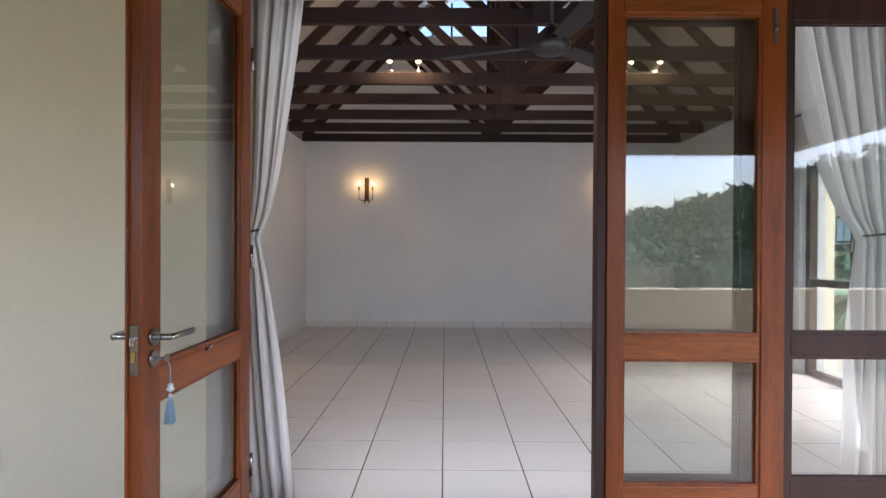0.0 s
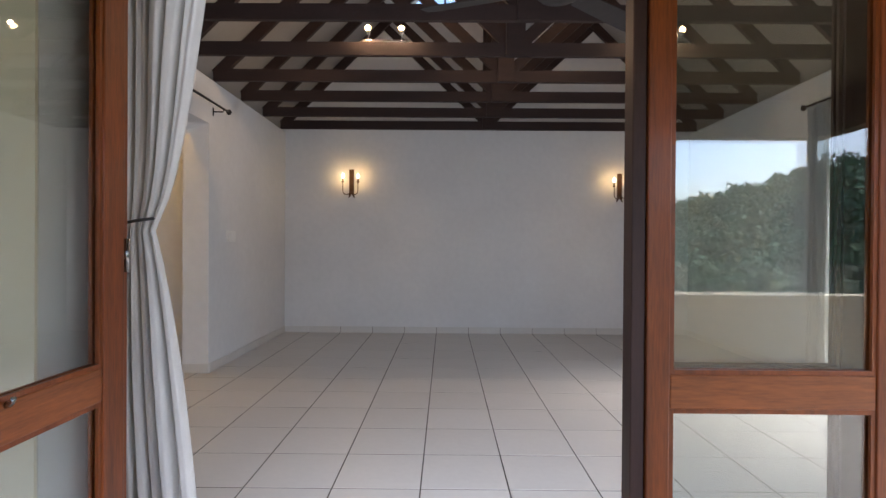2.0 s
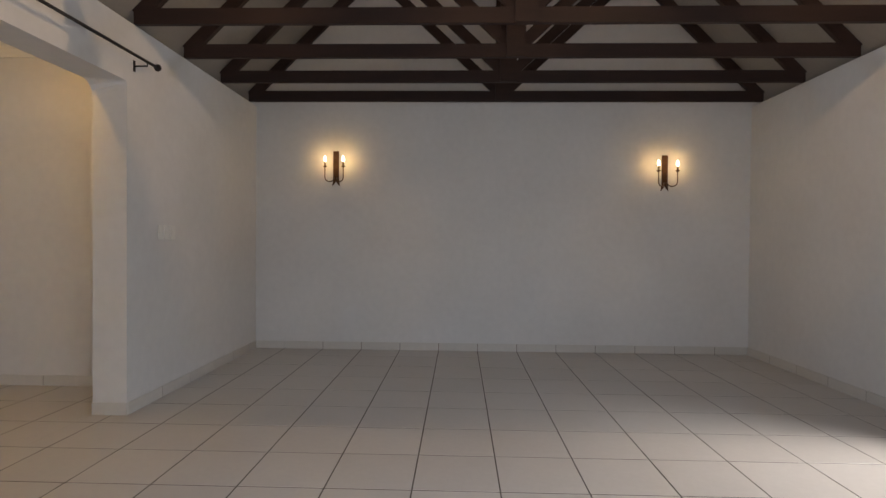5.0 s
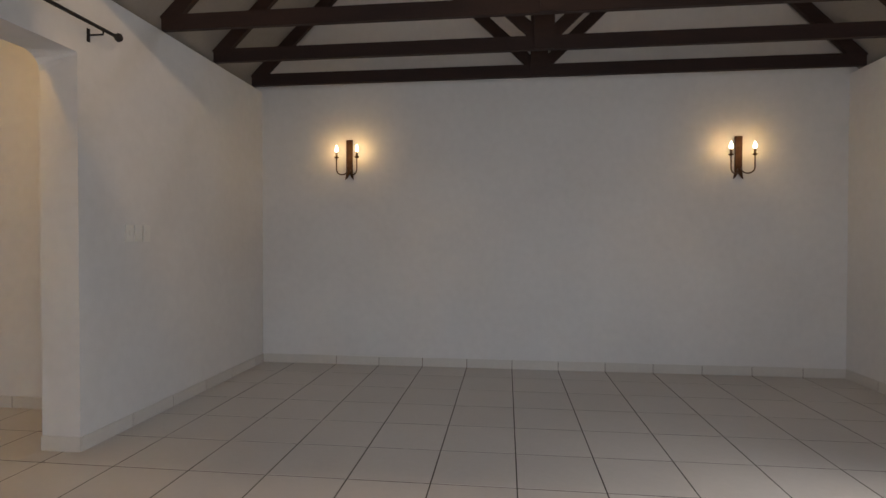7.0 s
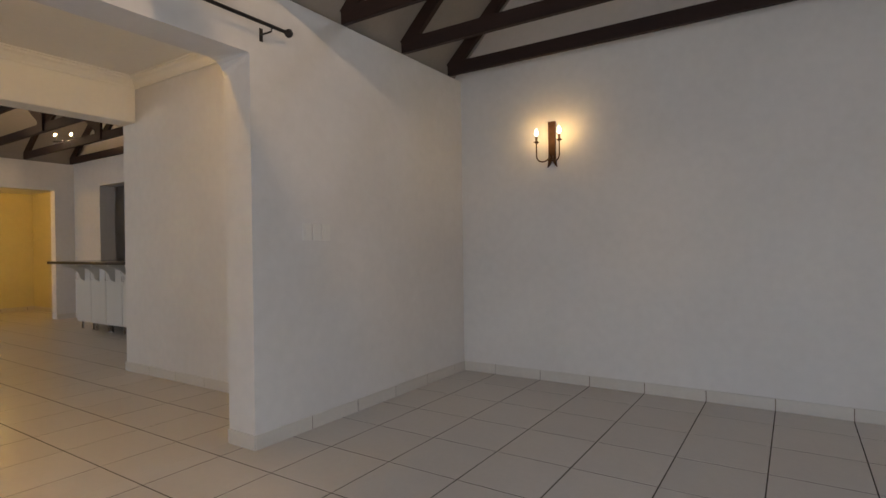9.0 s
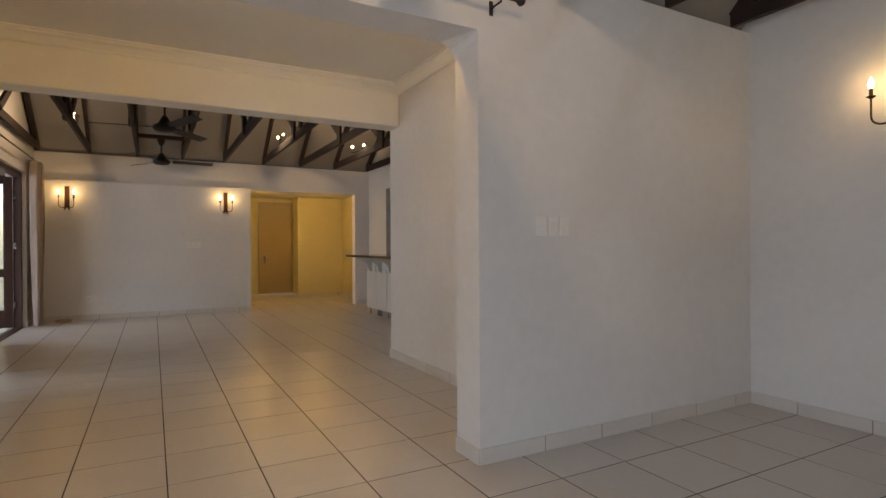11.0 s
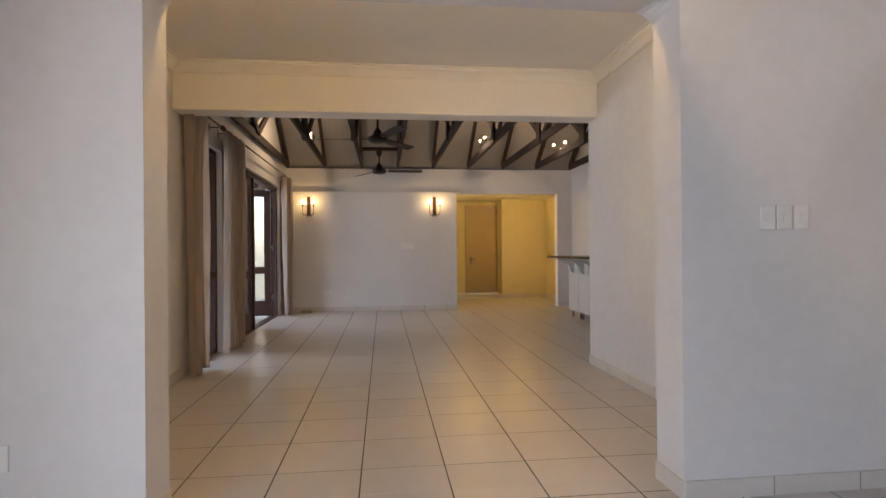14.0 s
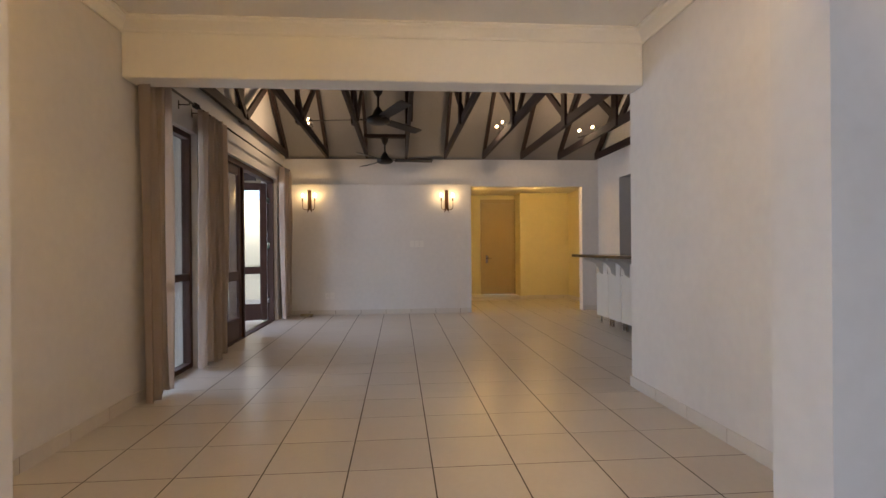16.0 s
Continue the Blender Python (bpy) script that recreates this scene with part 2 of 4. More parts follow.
profile_wall("wall_south", [(AX0, 0), (DX0, 0), (DX0, DH), (DX1, DH), (DX1, 0), (AX1, 0), (AX1, AH + 0.125), (MID, RIDGE_A + 0.13), (AX0, AH + 0.125)], "y", 3.702, AY0, PLASTER, "plastered gable wall with glazed doors")
setting("wall_south_outer", [(-1.995, 3.69, 0, DX0, 3.70, 2.55), (DX1, 3.69, 0, AX1 + T, 3.70, 2.55), (DX0, 3.69, DH, DX1, 3.70, 2.55)], PLASTER_OUT, "cream plastered outside wall")

# passage between the rooms
setting("wall_passage_north", [(BX1, 8.20, 0, AX0 - T, 8.20 + T, 3.0)], PLASTER, "off-white plastered wall")
setting("wall_passage_south", [(BX1, BY0 - T, 0, AX0 - T, BY0, 2.95)], PLASTER, "off-white plastered wall")
setting("beam_passage", [(BX1, BY0, 2.472, BX1 + 0.25, 8.20, 2.96)], CEILING, "pale plastered beam over the opening", bevel=0.012)
part("ceiling_passage", B(BX1 + 0.25, BY0, 2.905, AX0 - T, 8.20, 2.97), CEILING, label="white painted ceiling", kind="structure")


def cornice(name, x0, y0, x1, y1, z):
    """A moulded cornice round a rectangle under a ceiling at z."""
    prof = [(0, -0.10), (0.012, -0.10), (0.018, -0.082), (0.05, -0.045), (0.075, -0.03), (0.08, -0.012), (0.1, -0.010), (0.1, 0), (0, 0)]
    bm = bmesh.new()
    rings = [[bm.verts.new((x, y, z + h)) for x, y in ((x0 + o, y0 + o), (x1 - o, y0 + o), (x1 - o, y1 - o), (x0 + o, y1 - o))] for o, h in prof]
    for a, b in zip(rings, rings[1:]):
        for k in range(4):
            bm.faces.new((a[k], a[(k + 1) % 4], b[(k + 1) % 4], b[k]))
    return part(name, bm, CEILING, label="moulded white cornice", kind="structure")


cornice("cornice", BX1 + 0.251, BY0 + 0.001, AX0 - T - 0.001, 8.199, 2.904)

# second room
BR = 36.0
BMID = (BX0 + BX1) / 2
BRIDGE = BH + (BX1 - BX0) / 2 * math.tan(radians(BR))
# Cream hall plaster with the downlights' yellow glow mixed into its colour.
HALL_LIT = material("lamp_tinted_hall_plaster", (0.64, 0.58, 0.34), 0.75, var=0.05, scale=1.3, fine=14, bump=0.2, depth=0.01)
HY0, HY1, HH = 7.56, 9.67, 2.315
LEDGE, BACK = 2.345, 0.07
setting("wall_far", [(BX0 - T, BY0, 0, BX0, HY0, LEDGE)], PLASTER, "off-white plastered wall with a ledge above the wall lights", bevel=0.006)
profile_wall("wall_far_upper", [(BY0, LEDGE - 0.001), (HY0, LEDGE - 0.001), (HY0, HH), (HY1, HH), (HY1, 0), (BY1, 0), (BY1, BH), (BY0, BH)], "x", BX0 - T, BX0 - BACK, PLASTER, "off-white plastered wall set back above a hall opening")
profile_wall("wall_kitchen", [(BX0 - T, 0), (-9.17, 0), (-9.17, 2.36), (-5.5, 2.36), (-5.5, 0), (BX1 + T, 0), (BX1 + T, BH), (BX1, BH + 0.115), (BMID, BRIDGE + 0.13), (BX0, BH + 0.125), (BX0 - T, BH)], "y", BY1, BY1 + T, PLASTER,
             "plastered wall open to the kitchen")
W0, W1, S0, S1 = -5.96, -4.93, -9.52, -6.75
profile_wall("wall_terrace", [(BX0 - T, 0), (S0, 0), (S0, 2.36), (S1, 2.36), (S1, 0), (W0, 0), (W0, 2.36), (W1, 2.36), (W1, 0), (BX1, 0), (BX1, BH + 0.115), (BMID, BRIDGE + 0.13), (BX0, BH + 0.125), (BX0 - T, BH)],
             "y", BY0 - T, BY0, PLASTER, "plastered gable wall with glazed doors")
setting("wall_inner", [(BX1, 8.45, 0, BX1 + T, BY1, BH), (BX1, BY0 - T, 2.95, BX1 + T, BY1, 2.96)], PLASTER, "off-white plastered wall")
profile_wall("wall_over_beam", [(BY0, 2.95), (8.20, 2.95), (8.20, 3.0), (BY0, 3.0)], "x", BX1, BX1 + T, PLASTER)
setting("wall_kitchen_back", [(BX0, 12.6, 0, BX1, 12.8, 2.8), (BX0 - T, BY1 + T, 0, BX0, 12.8, 2.8), (BX1, BY1 + T, 0, BX1 + T, 12.8, 2.8)], PLASTER, "grey-white plastered kitchen wall")
part("ceiling_kitchen", B(BX0 - T, BY1 + T, 2.8, BX1 + T, 12.8, 2.85), CEILING, label="white kitchen ceiling", kind="structure")

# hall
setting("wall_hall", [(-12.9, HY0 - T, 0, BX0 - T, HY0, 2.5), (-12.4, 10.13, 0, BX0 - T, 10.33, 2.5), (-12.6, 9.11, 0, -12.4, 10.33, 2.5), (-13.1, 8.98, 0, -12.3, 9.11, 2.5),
                      (-13.1, HY0, 0, -12.9, 8.16, 2.5), (-13.1, 8.16, 2.32, -12.9, 8.98, 2.5)], HALL_LIT, "cream plastered hall wall, its colour yellowed for the warm lamplight")
part("ceiling_hall", B(-13.1, HY0 - T, 2.42, BX0 - T, 10.33, 2.5), CEILING, label="white hall ceiling", kind="structure")
setting("step_hall", [(-12.9, HY0, 0, -12.3, 8.98, 0.08)], TILE, "tiled step", bevel=0.004)



def roof(name, x0, x1, z, pitch, y0, y1):
    mid, rise = (x0 + x1) / 2, math.tan(radians(pitch))
    ob = None
    for s, e in ((-1, x0), (1, x1)):
        bm = bmesh.new()
        V = 0.17
        o = [(e + s * V, z - V * rise), (mid, z + abs(mid - e) * rise), (mid, z + abs(mid - e) * rise + 0.06), (e + s * V, z - V * rise + 0.06)]
        o = [(x, h + 0.115) for x, h in o]
        a = [bm.verts.new((x, y0, h)) for x, h in o]
        b = [bm.verts.new((x, y1, h)) for x, h in o]
        bm.faces.new(a), bm.faces.new(b[::-1])
        for i in range(4):
            bm.faces.new((a[i], b[i], b[(i + 1) % 4], a[(i + 1) % 4]))
        ob = part("ceiling_" + name, bm, SHADED_BOARD, label="sloping cream boarded ceiling between dark rafters, shade put into its colour", kind="structure")


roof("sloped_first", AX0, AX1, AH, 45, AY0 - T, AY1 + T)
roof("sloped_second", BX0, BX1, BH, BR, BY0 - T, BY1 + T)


def truss(x0, x1, z, pitch, name="roof_truss"):
    """A king-post truss at y = 0, spanning x0 to x1 with its tie on z."""
    mid, rise = (x0 + x1) / 2, math.tan(radians(pitch))
    ob = thing(name, (0, 0, z), "dark-stained timber roof truss resting on the walls", "roof truss", "roof trusses")
    half = (x1 - x0) / 2
    part("tie_beam", B(x0 + 0.002, -0.022, 0, x1 - 0.002, 0.022, 0.115, bevel=0.003), BEAM, ob)
    for s, e in ((1, x0), (-1, x1)):
        part("rafter", bar(bmesh.new(), (e + s * 0.03, 0, 0.06), (mid, 0, 0.06 + (half - 0.03) * rise), 0.045, 0.11), BEAM, ob)
        part("strut", bar(bmesh.new(), (mid - s * 0.03, 0.03, 0.1), (mid - s * half * 0.5, 0.03, half * 0.5 * rise), 0.036, 0.1), BEAM, ob)
    part("king_post", bar(bmesh.new(), (mid, -0.03, 0), (mid, -0.03, half * rise), 0.036, 0.16), BEAM, ob)
    return ob


first = truss(AX0, AX1, AH, 45)
first.location.y = 9.70
for k in range(1, 9):
    copy_thing(first, Matrix.Translation((0, 9.70 - 0.71 * k, AH)))
second = truss(BX0, BX1, BH, BR)
second.location.y = 4.27
for k in range(1, 9):
    copy_thing(second, Matrix.Translation((0, 4.27 + 0.705 * k, BH)))


# ---- terrace ----
setting("terrace_slab", [(-14, 0.4, -0.3, 6.5, 3.69, -0.03), (-14, 3.69, -0.3, AX0 - T, 3.95, -0.03)], TERRACE, "tiled terrace floor")
setting("parapet", [(-14, 0.35, -0.3, 6.5, 0.53, 0.76), (-14, 0.33, 0.76, 6.5, 0.55, 0.82)], PLASTER_OUT, "cream plastered parapet with a flat coping", bevel=0.008)
setting("veranda_roof", [(-12.8, 0.35, 2.55, 3.95, 3.95, 2.62), (-12.8, 0.35, 2.22, 3.95, 0.5, 2.55), (3.8, 0.5, 2.22, 3.95, 3.69, 2.55)], SOFFIT, "veranda roof with dark beams")
setting("parapet_end", [(-13.9, 0.55, -0.3, -13.72, 3.69, 2.42), (-13.72, 0.55, 0.80, -13.69, 3.69, 0.86)], PLASTER_OUT, "cream plastered wall with a ledge at the end of the terrace", bevel=0.008)
setting("veranda_beam", [(-13.4 + 1.6 * k, 0.5, 2.42, -13.32 + 1.6 * k, 3.69, 2.548) for k in range(1, 7)], BEAM, "dark timber veranda beams")
rail = new("balustrade")
tagged(rail, "low frameless glass balustrade clamped on the parapet", kind="structure")
for k in range(12):
    x = -13.6 + 1.62 * k
    g = part("glass_panel", B(x, 0.435, 0.835, x + 1.60, 0.443, 1.085, bevel=0.002), GLASS, rail)
    g.visible_shadow = False
    for q in (0.3, 1.3):
        part("clamp", B(x + q - 0.035, 0.415, 0.8205, x + q + 0.035, 0.463, 0.875, bevel=0.004), IRON, rail, "dark metal glass clamp")
for x in (-9.0, -5.0, 3.87):
    setting("veranda_post", [(x - 0.06, 0.37, 0.86, x + 0.06, 0.49, 2.22)], SOFFIT, "square veranda post", bevel=0.005)


# ---- glazed doors ----
def pane(parent, x0, z0, x1, z1, y=0.0):
    g = part("pane", B(x0, y - 0.003, z0, x1, y + 0.003, z1), GLASS, parent)
    g.visible_shadow = False
    return g


def glazed_leaf(parent, name, w, h, mv=WOOD, mh=WOODH, rail=0.89, foot=0.255, stile=0.097, t=0.042, hinge=None):
    """A door leaf from its hinge edge x = 0 to w, two panes, standing on z = 0.02."""
    left = hinge or stile
    leaf = part(name, B(0, -t / 2, 0.02, left, t / 2, h, bevel=0.004), mv, parent)
    part("stile", B(w - stile, -t / 2, 0.02, w, t / 2, h, bevel=0.004), mv, leaf)
    for n, z0, z1 in (("bottom_rail", 0.02, 0.02 + foot), ("mid_rail", rail - 0.095, rail), ("top_rail", h - 0.1, h)):
        part(n, B(left + 0.001, -t / 2 + 0.003, z0, w - stile - 0.001, t / 2 - 0.003, z1, bevel=0.004), mh, leaf)
    pane(leaf, left, 0.02 + foot, w - stile, rail - 0.095)
    pane(leaf, left, rail, w - stile, h - 0.1)
    bm = bmesh.new()
    for z0, z1 in ((0.02 + foot, rail - 0.095), (rail, h - 0.1)):
        for s in (-1, 1):
            y = s * 0.010
            box(bm, left, y - 0.005, z0, left + 0.012, y + 0.005, z1)
            box(bm, w - stile - 0.012, y - 0.005, z0, w - stile, y + 0.005, z1)
            box(bm, left + 0.012, y - 0.005, z0, w - stile - 0.012, y + 0.005, z0 + 0.012)
            box(bm, left + 0.012, y - 0.005, z1 - 0.012, w - stile - 0.012, y + 0.005, z1)
    part("glazing_bead", bm, mv, leaf)
    return leaf


LH = 2.30
doors = new("door_1")
tagged(doors, "varnished hardwood glazed folding doors standing open to the terrace", kind="structure")
FY = 3.845
part("door_frame", box(box(box(bmesh.new(), DX0, 3.934, 0, DX0 + 0.057, 3.99, DH, bevel=0.004), DX1 - 0.05, FY - 0.06, 0, DX1, FY + 0.08, DH, bevel=0.004), DX0 + 0.055, FY - 0.06, LH + 0.005, DX1 - 0.05, FY + 0.08, DH, bevel=0.004), WOOD, doors)
part("threshold", B(DX0 + 0.05, FY - 0.06, -0.03, DX1 - 0.05, FY + 0.08, 0.012, bevel=0.003), WOODD, doors)
leaf = glazed_leaf(doors, "leaf", 0.83, LH)
leaf.matrix_basis = pose(-0.452, 3.93, 0, 0, 0, -90)
leaf_b = glazed_leaf(doors, "leaf", 0.722, LH, hinge=0.064)
leaf_b.matrix_basis = pose(1.065, FY - 0.025, 0)
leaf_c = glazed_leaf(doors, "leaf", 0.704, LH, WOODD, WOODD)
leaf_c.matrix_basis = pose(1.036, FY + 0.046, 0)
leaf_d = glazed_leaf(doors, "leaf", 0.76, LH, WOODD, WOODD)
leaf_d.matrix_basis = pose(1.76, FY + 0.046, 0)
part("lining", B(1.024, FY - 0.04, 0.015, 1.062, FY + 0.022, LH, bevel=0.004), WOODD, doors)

# door furniture on the open leaf
hx, hy, hz = -0.431, 3.155, 0.985
bm = tube(bmesh.new(), [(hx, hy, hz), (hx + 0.009, hy, hz)], 0.026, 24)
tube(bm, [(hx + 0.009, hy, hz), (hx + 0.055, hy, hz)], 0.0095, 14)
tube(bm, [(hx + 0.050, hy - 0.008, hz), (hx + 0.056, hy + 0.02, hz), (hx + 0.056, hy + 0.125, hz)], 0.0095, 14)
part("handle", bm, STEEL, leaf, "brushed steel lever handle").matrix_parent_inverse = leaf.matrix_basis.inverted()
bm = tube(bmesh.new(), [(hx - 0.042, hy, hz), (hx - 0.051, hy, hz)], 0.026, 24)
tube(bm, [(hx - 0.051, hy, hz), (hx - 0.110, hy, hz)], 0.0095, 14)
tube(bm, [(hx - 0.107, hy - 0.008, hz), (hx - 0.113, hy + 0.02, hz), (hx - 0.113, hy + 0.125, hz)], 0.0095, 14)
part("handle", bm, STEEL, leaf, "brushed steel lever handle").matrix_parent_inverse = leaf.matrix_basis.inverted()
bm = tube(bmesh.new(), [(hx, hy, hz - 0.062), (hx + 0.008, hy, hz - 0.062)], 0.024, 24)
part("keyhole_rose", bm, STEEL, leaf, "round steel keyhole cover").matrix_parent_inverse = leaf.matrix_basis.inverted()
part("lock_plate", B(-0.464, 3.0965, hz - 0.10, -0.440, 3.0992, hz + 0.04, bevel=0.001), STEEL, leaf, "worn steel lock plate").matrix_parent_inverse = leaf.matrix_basis.inverted()
part("rebate_strip", B(-0.4725, 3.088, 0.02, -0.466, 3.0999, LH, bevel=0.002), WOOD, leaf).matrix_parent_inverse = leaf.matrix_basis.inverted()
part("dead_bolt", B(-0.457, 3.0905, hz - 0.062, -0.447, 3.0963, hz - 0.032, bevel=0.001), BRASS, leaf, "small brass dead bolt").matrix_parent_inverse = leaf.matrix_basis.inverted()
part("door_hook", tube(bmesh.new(), [(-0.4305, 3.50, 0.884), (-0.421, 3.50, 0.884), (-0.416, 3.50, 0.890), (-0.414, 3.50, 0.900)], [0.008, 0.005, 0.005, 0.006], 10), STEEL, leaf, "small steel holding hook").matrix_parent_inverse = leaf.matrix_basis.inverted()
part("latch", B(-0.458, 3.086, hz - 0.015, -0.446, 3.0963, hz + 0.005, bevel=0.002), CHROME, leaf).matrix_parent_inverse = leaf.matrix_basis.inverted()
key = thing("key_tassel", (hx + 0.016, hy, hz - 0.062), "steel key in the door lock with a blue tassel", "key tassel")
part("key", box(tube(bmesh.new(), [(-0.02, 0, 0), (0.02, 0, 0)], 0.003, 8), 0.018, -0.002, -0.012, 0.034, 0.002, 0.012, bevel=0.002), STEEL, key)
part("cord", tube(bmesh.new(), [(0.030, 0, -0.008), (0.034, 0.003, -0.03), (0.034, 0.003, -0.075)], 0.0016, 6), TASSEL, key)
part("bead", turned(bmesh.new(), 0.034, 0.003, [(0.002, -0.098), (0.011, -0.092), (0.012, -0.086), (0.007, -0.08), (0.010, -0.076), (0.002, -0.07)], 10), BEAD, key, "clear faceted glass bead")
part("bead", turned(bmesh.new(), 0.034, 0.003, [(0.002, -0.114), (0.007, -0.108), (0.002, -0.1)], 10), PLATE, key, "white round bead")
bm = turned(bmesh.new(), 0.034, 0.003, [(0.006, -0.128), (0.009, -0.122), (0.004, -0.112)], 10)
for k in range(40):
    a = random.uniform(0, 6.28)
    r = random.uniform(0.004, 0.017)
    tube(bm, [(0.034 + 0.006 * math.cos(a), 0.003 + 0.006 * math.sin(a), -0.12), (0.034 + r * 0.8 * math.cos(a), 0.003 + r * 0.8 * math.sin(a), -0.15), (0.034 + r * math.cos(a), 0.003 + r * math.sin(a), -0.192 + random.uniform(0, 0.008))], 0.0016, 4)
part("tassel", bm, TASSEL, key, "pale blue silk tassel")
for z0 in (0.08, LH - 0.22):
    part("flush_bolt", box(B(0.667, -0.027, z0, 0.687, -0.0215, z0 + 0.14, bevel=0.001), 0.672, -0.036, z0 + 0.05, 0.682, -0.027, z0 + 0.075, bevel=0.001), STEEL, leaf_b, "steel flush bolt")
for z0 in (0.25, 1.15, 2.0):
    part("hinge", tube(bmesh.new(), [(-0.008, 0.022, z0), (-0.008, 0.022, z0 + 0.1)], 0.008, 10), STEEL, leaf, "steel butt hinge")


def window_unit(name, x0, x1, y, h, mullions, label, rail=0.95, turn=None):
    ob = new(name)
    tagged(ob, label, kind="structure")
    f = 0.06
    bm = bmesh.new()
    box(bm, x0, y - 0.04, 0.0, x0 + f, y + 0.04, h, bevel=0.004), box(bm, x1 - f, y - 0.04, 0.0, x1, y + 0.04, h, bevel=0.004)
    box(bm, x0 + f, y - 0.04, h - f, x1 - f, y + 0.04, h, bevel=0.004), box(bm, x0 + f, y - 0.04, 0.0, x1 - f, y + 0.04, 0.05, bevel=0.004)
    part("window_frame", bm, WOODD, ob)
    edges = [x0 + f, *mullions, x1 - f]
    for i, (a, b) in enumerate(zip(edges, edges[1:])):
        part("transom", B(a + 0.001, y - 0.03, rail - 0.07, b - 0.001, y + 0.03, rail, bevel=0.004), WOODD, ob)
        pane(ob, a, 0.05, b, rail - 0.07, y), pane(ob, a, rail, b, h - f, y)
        if i:
            part("mullion", B(a - 0.03, y - 0.035, 0.05, a + 0.03, y + 0.035, h - f, bevel=0.004), WOODD, ob)
    return ob


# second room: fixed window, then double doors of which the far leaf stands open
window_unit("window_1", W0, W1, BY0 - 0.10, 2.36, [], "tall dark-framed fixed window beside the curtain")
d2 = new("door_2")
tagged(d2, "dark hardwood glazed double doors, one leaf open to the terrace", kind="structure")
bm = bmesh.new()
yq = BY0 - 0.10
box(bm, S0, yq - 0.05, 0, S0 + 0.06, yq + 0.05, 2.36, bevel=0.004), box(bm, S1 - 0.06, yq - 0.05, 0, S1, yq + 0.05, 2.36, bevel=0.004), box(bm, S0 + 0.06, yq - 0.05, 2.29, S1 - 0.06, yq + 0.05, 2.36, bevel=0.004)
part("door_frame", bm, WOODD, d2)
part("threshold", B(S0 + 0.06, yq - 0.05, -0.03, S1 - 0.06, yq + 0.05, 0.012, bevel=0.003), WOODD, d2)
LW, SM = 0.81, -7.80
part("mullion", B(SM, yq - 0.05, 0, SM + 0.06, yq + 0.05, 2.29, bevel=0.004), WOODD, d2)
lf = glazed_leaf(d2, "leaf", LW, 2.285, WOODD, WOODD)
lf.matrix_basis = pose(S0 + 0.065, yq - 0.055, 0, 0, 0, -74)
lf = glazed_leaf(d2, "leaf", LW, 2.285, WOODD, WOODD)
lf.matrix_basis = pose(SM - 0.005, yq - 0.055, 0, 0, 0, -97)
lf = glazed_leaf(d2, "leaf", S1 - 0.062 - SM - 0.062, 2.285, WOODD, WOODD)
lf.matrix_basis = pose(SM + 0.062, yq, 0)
for z0 in (0.3, 1.2, 1.95):
    part("hinge", B(S0 + 0.061, yq - 0.05, z0, S0 + 0.066, yq - 0.01, z0 + 0.1), STEEL, d2, "bright steel hinge")

# east window, built along x and turned
ew = window_unit("window_2", 0, EW1 - EW0, 0, EWH, [0.70, 1.36], "tall dark-framed window onto palms")
ew.matrix_basis = pose(AX1 + 0.10, EW0, 0, 0, 0, 90)
part("window_handle", box(tube(bmesh.new(), [(1.33, 0.03, 1.35), (1.33, 0.06, 1.35), (1.33, 0.065, 1.22)], 0.007, 8), 1.32, 0.03, 1.31, 1.34, 0.036, 1.39), STEEL, ew, "steel casement handle")
gw = new("window_3")
tagged(gw, "glazed top of the gable", kind="structure")
bm = bmesh.new()
vs = [bm.verts.new(v) for v in ((MID - 1.17, AY1 + 0.12, RIDGE_A - 1.17), (MID + 1.17, AY1 + 0.12, RIDGE_A - 1.17), (MID, AY1 + 0.12, RIDGE_A + 0.1))]
bm.faces.new(vs)
bmesh.ops.solidify(bm, geom=bm.faces[:], thickness=0.006)
g = part("pane", bm, GLASS, gw)
g.visible_shadow = False
bm = bmesh.new()
for i in range(-3, 4):
    box(bm, MID + i * 0.3 - 0.015, AY1 + 0.08, RIDGE_A - 1.17, MID + i * 0.3 + 0.015, AY1 + 0.11, RIDGE_A - abs(i) * 0.3 - 0.02)
part("glazing_bar", bm, WOODD, gw)


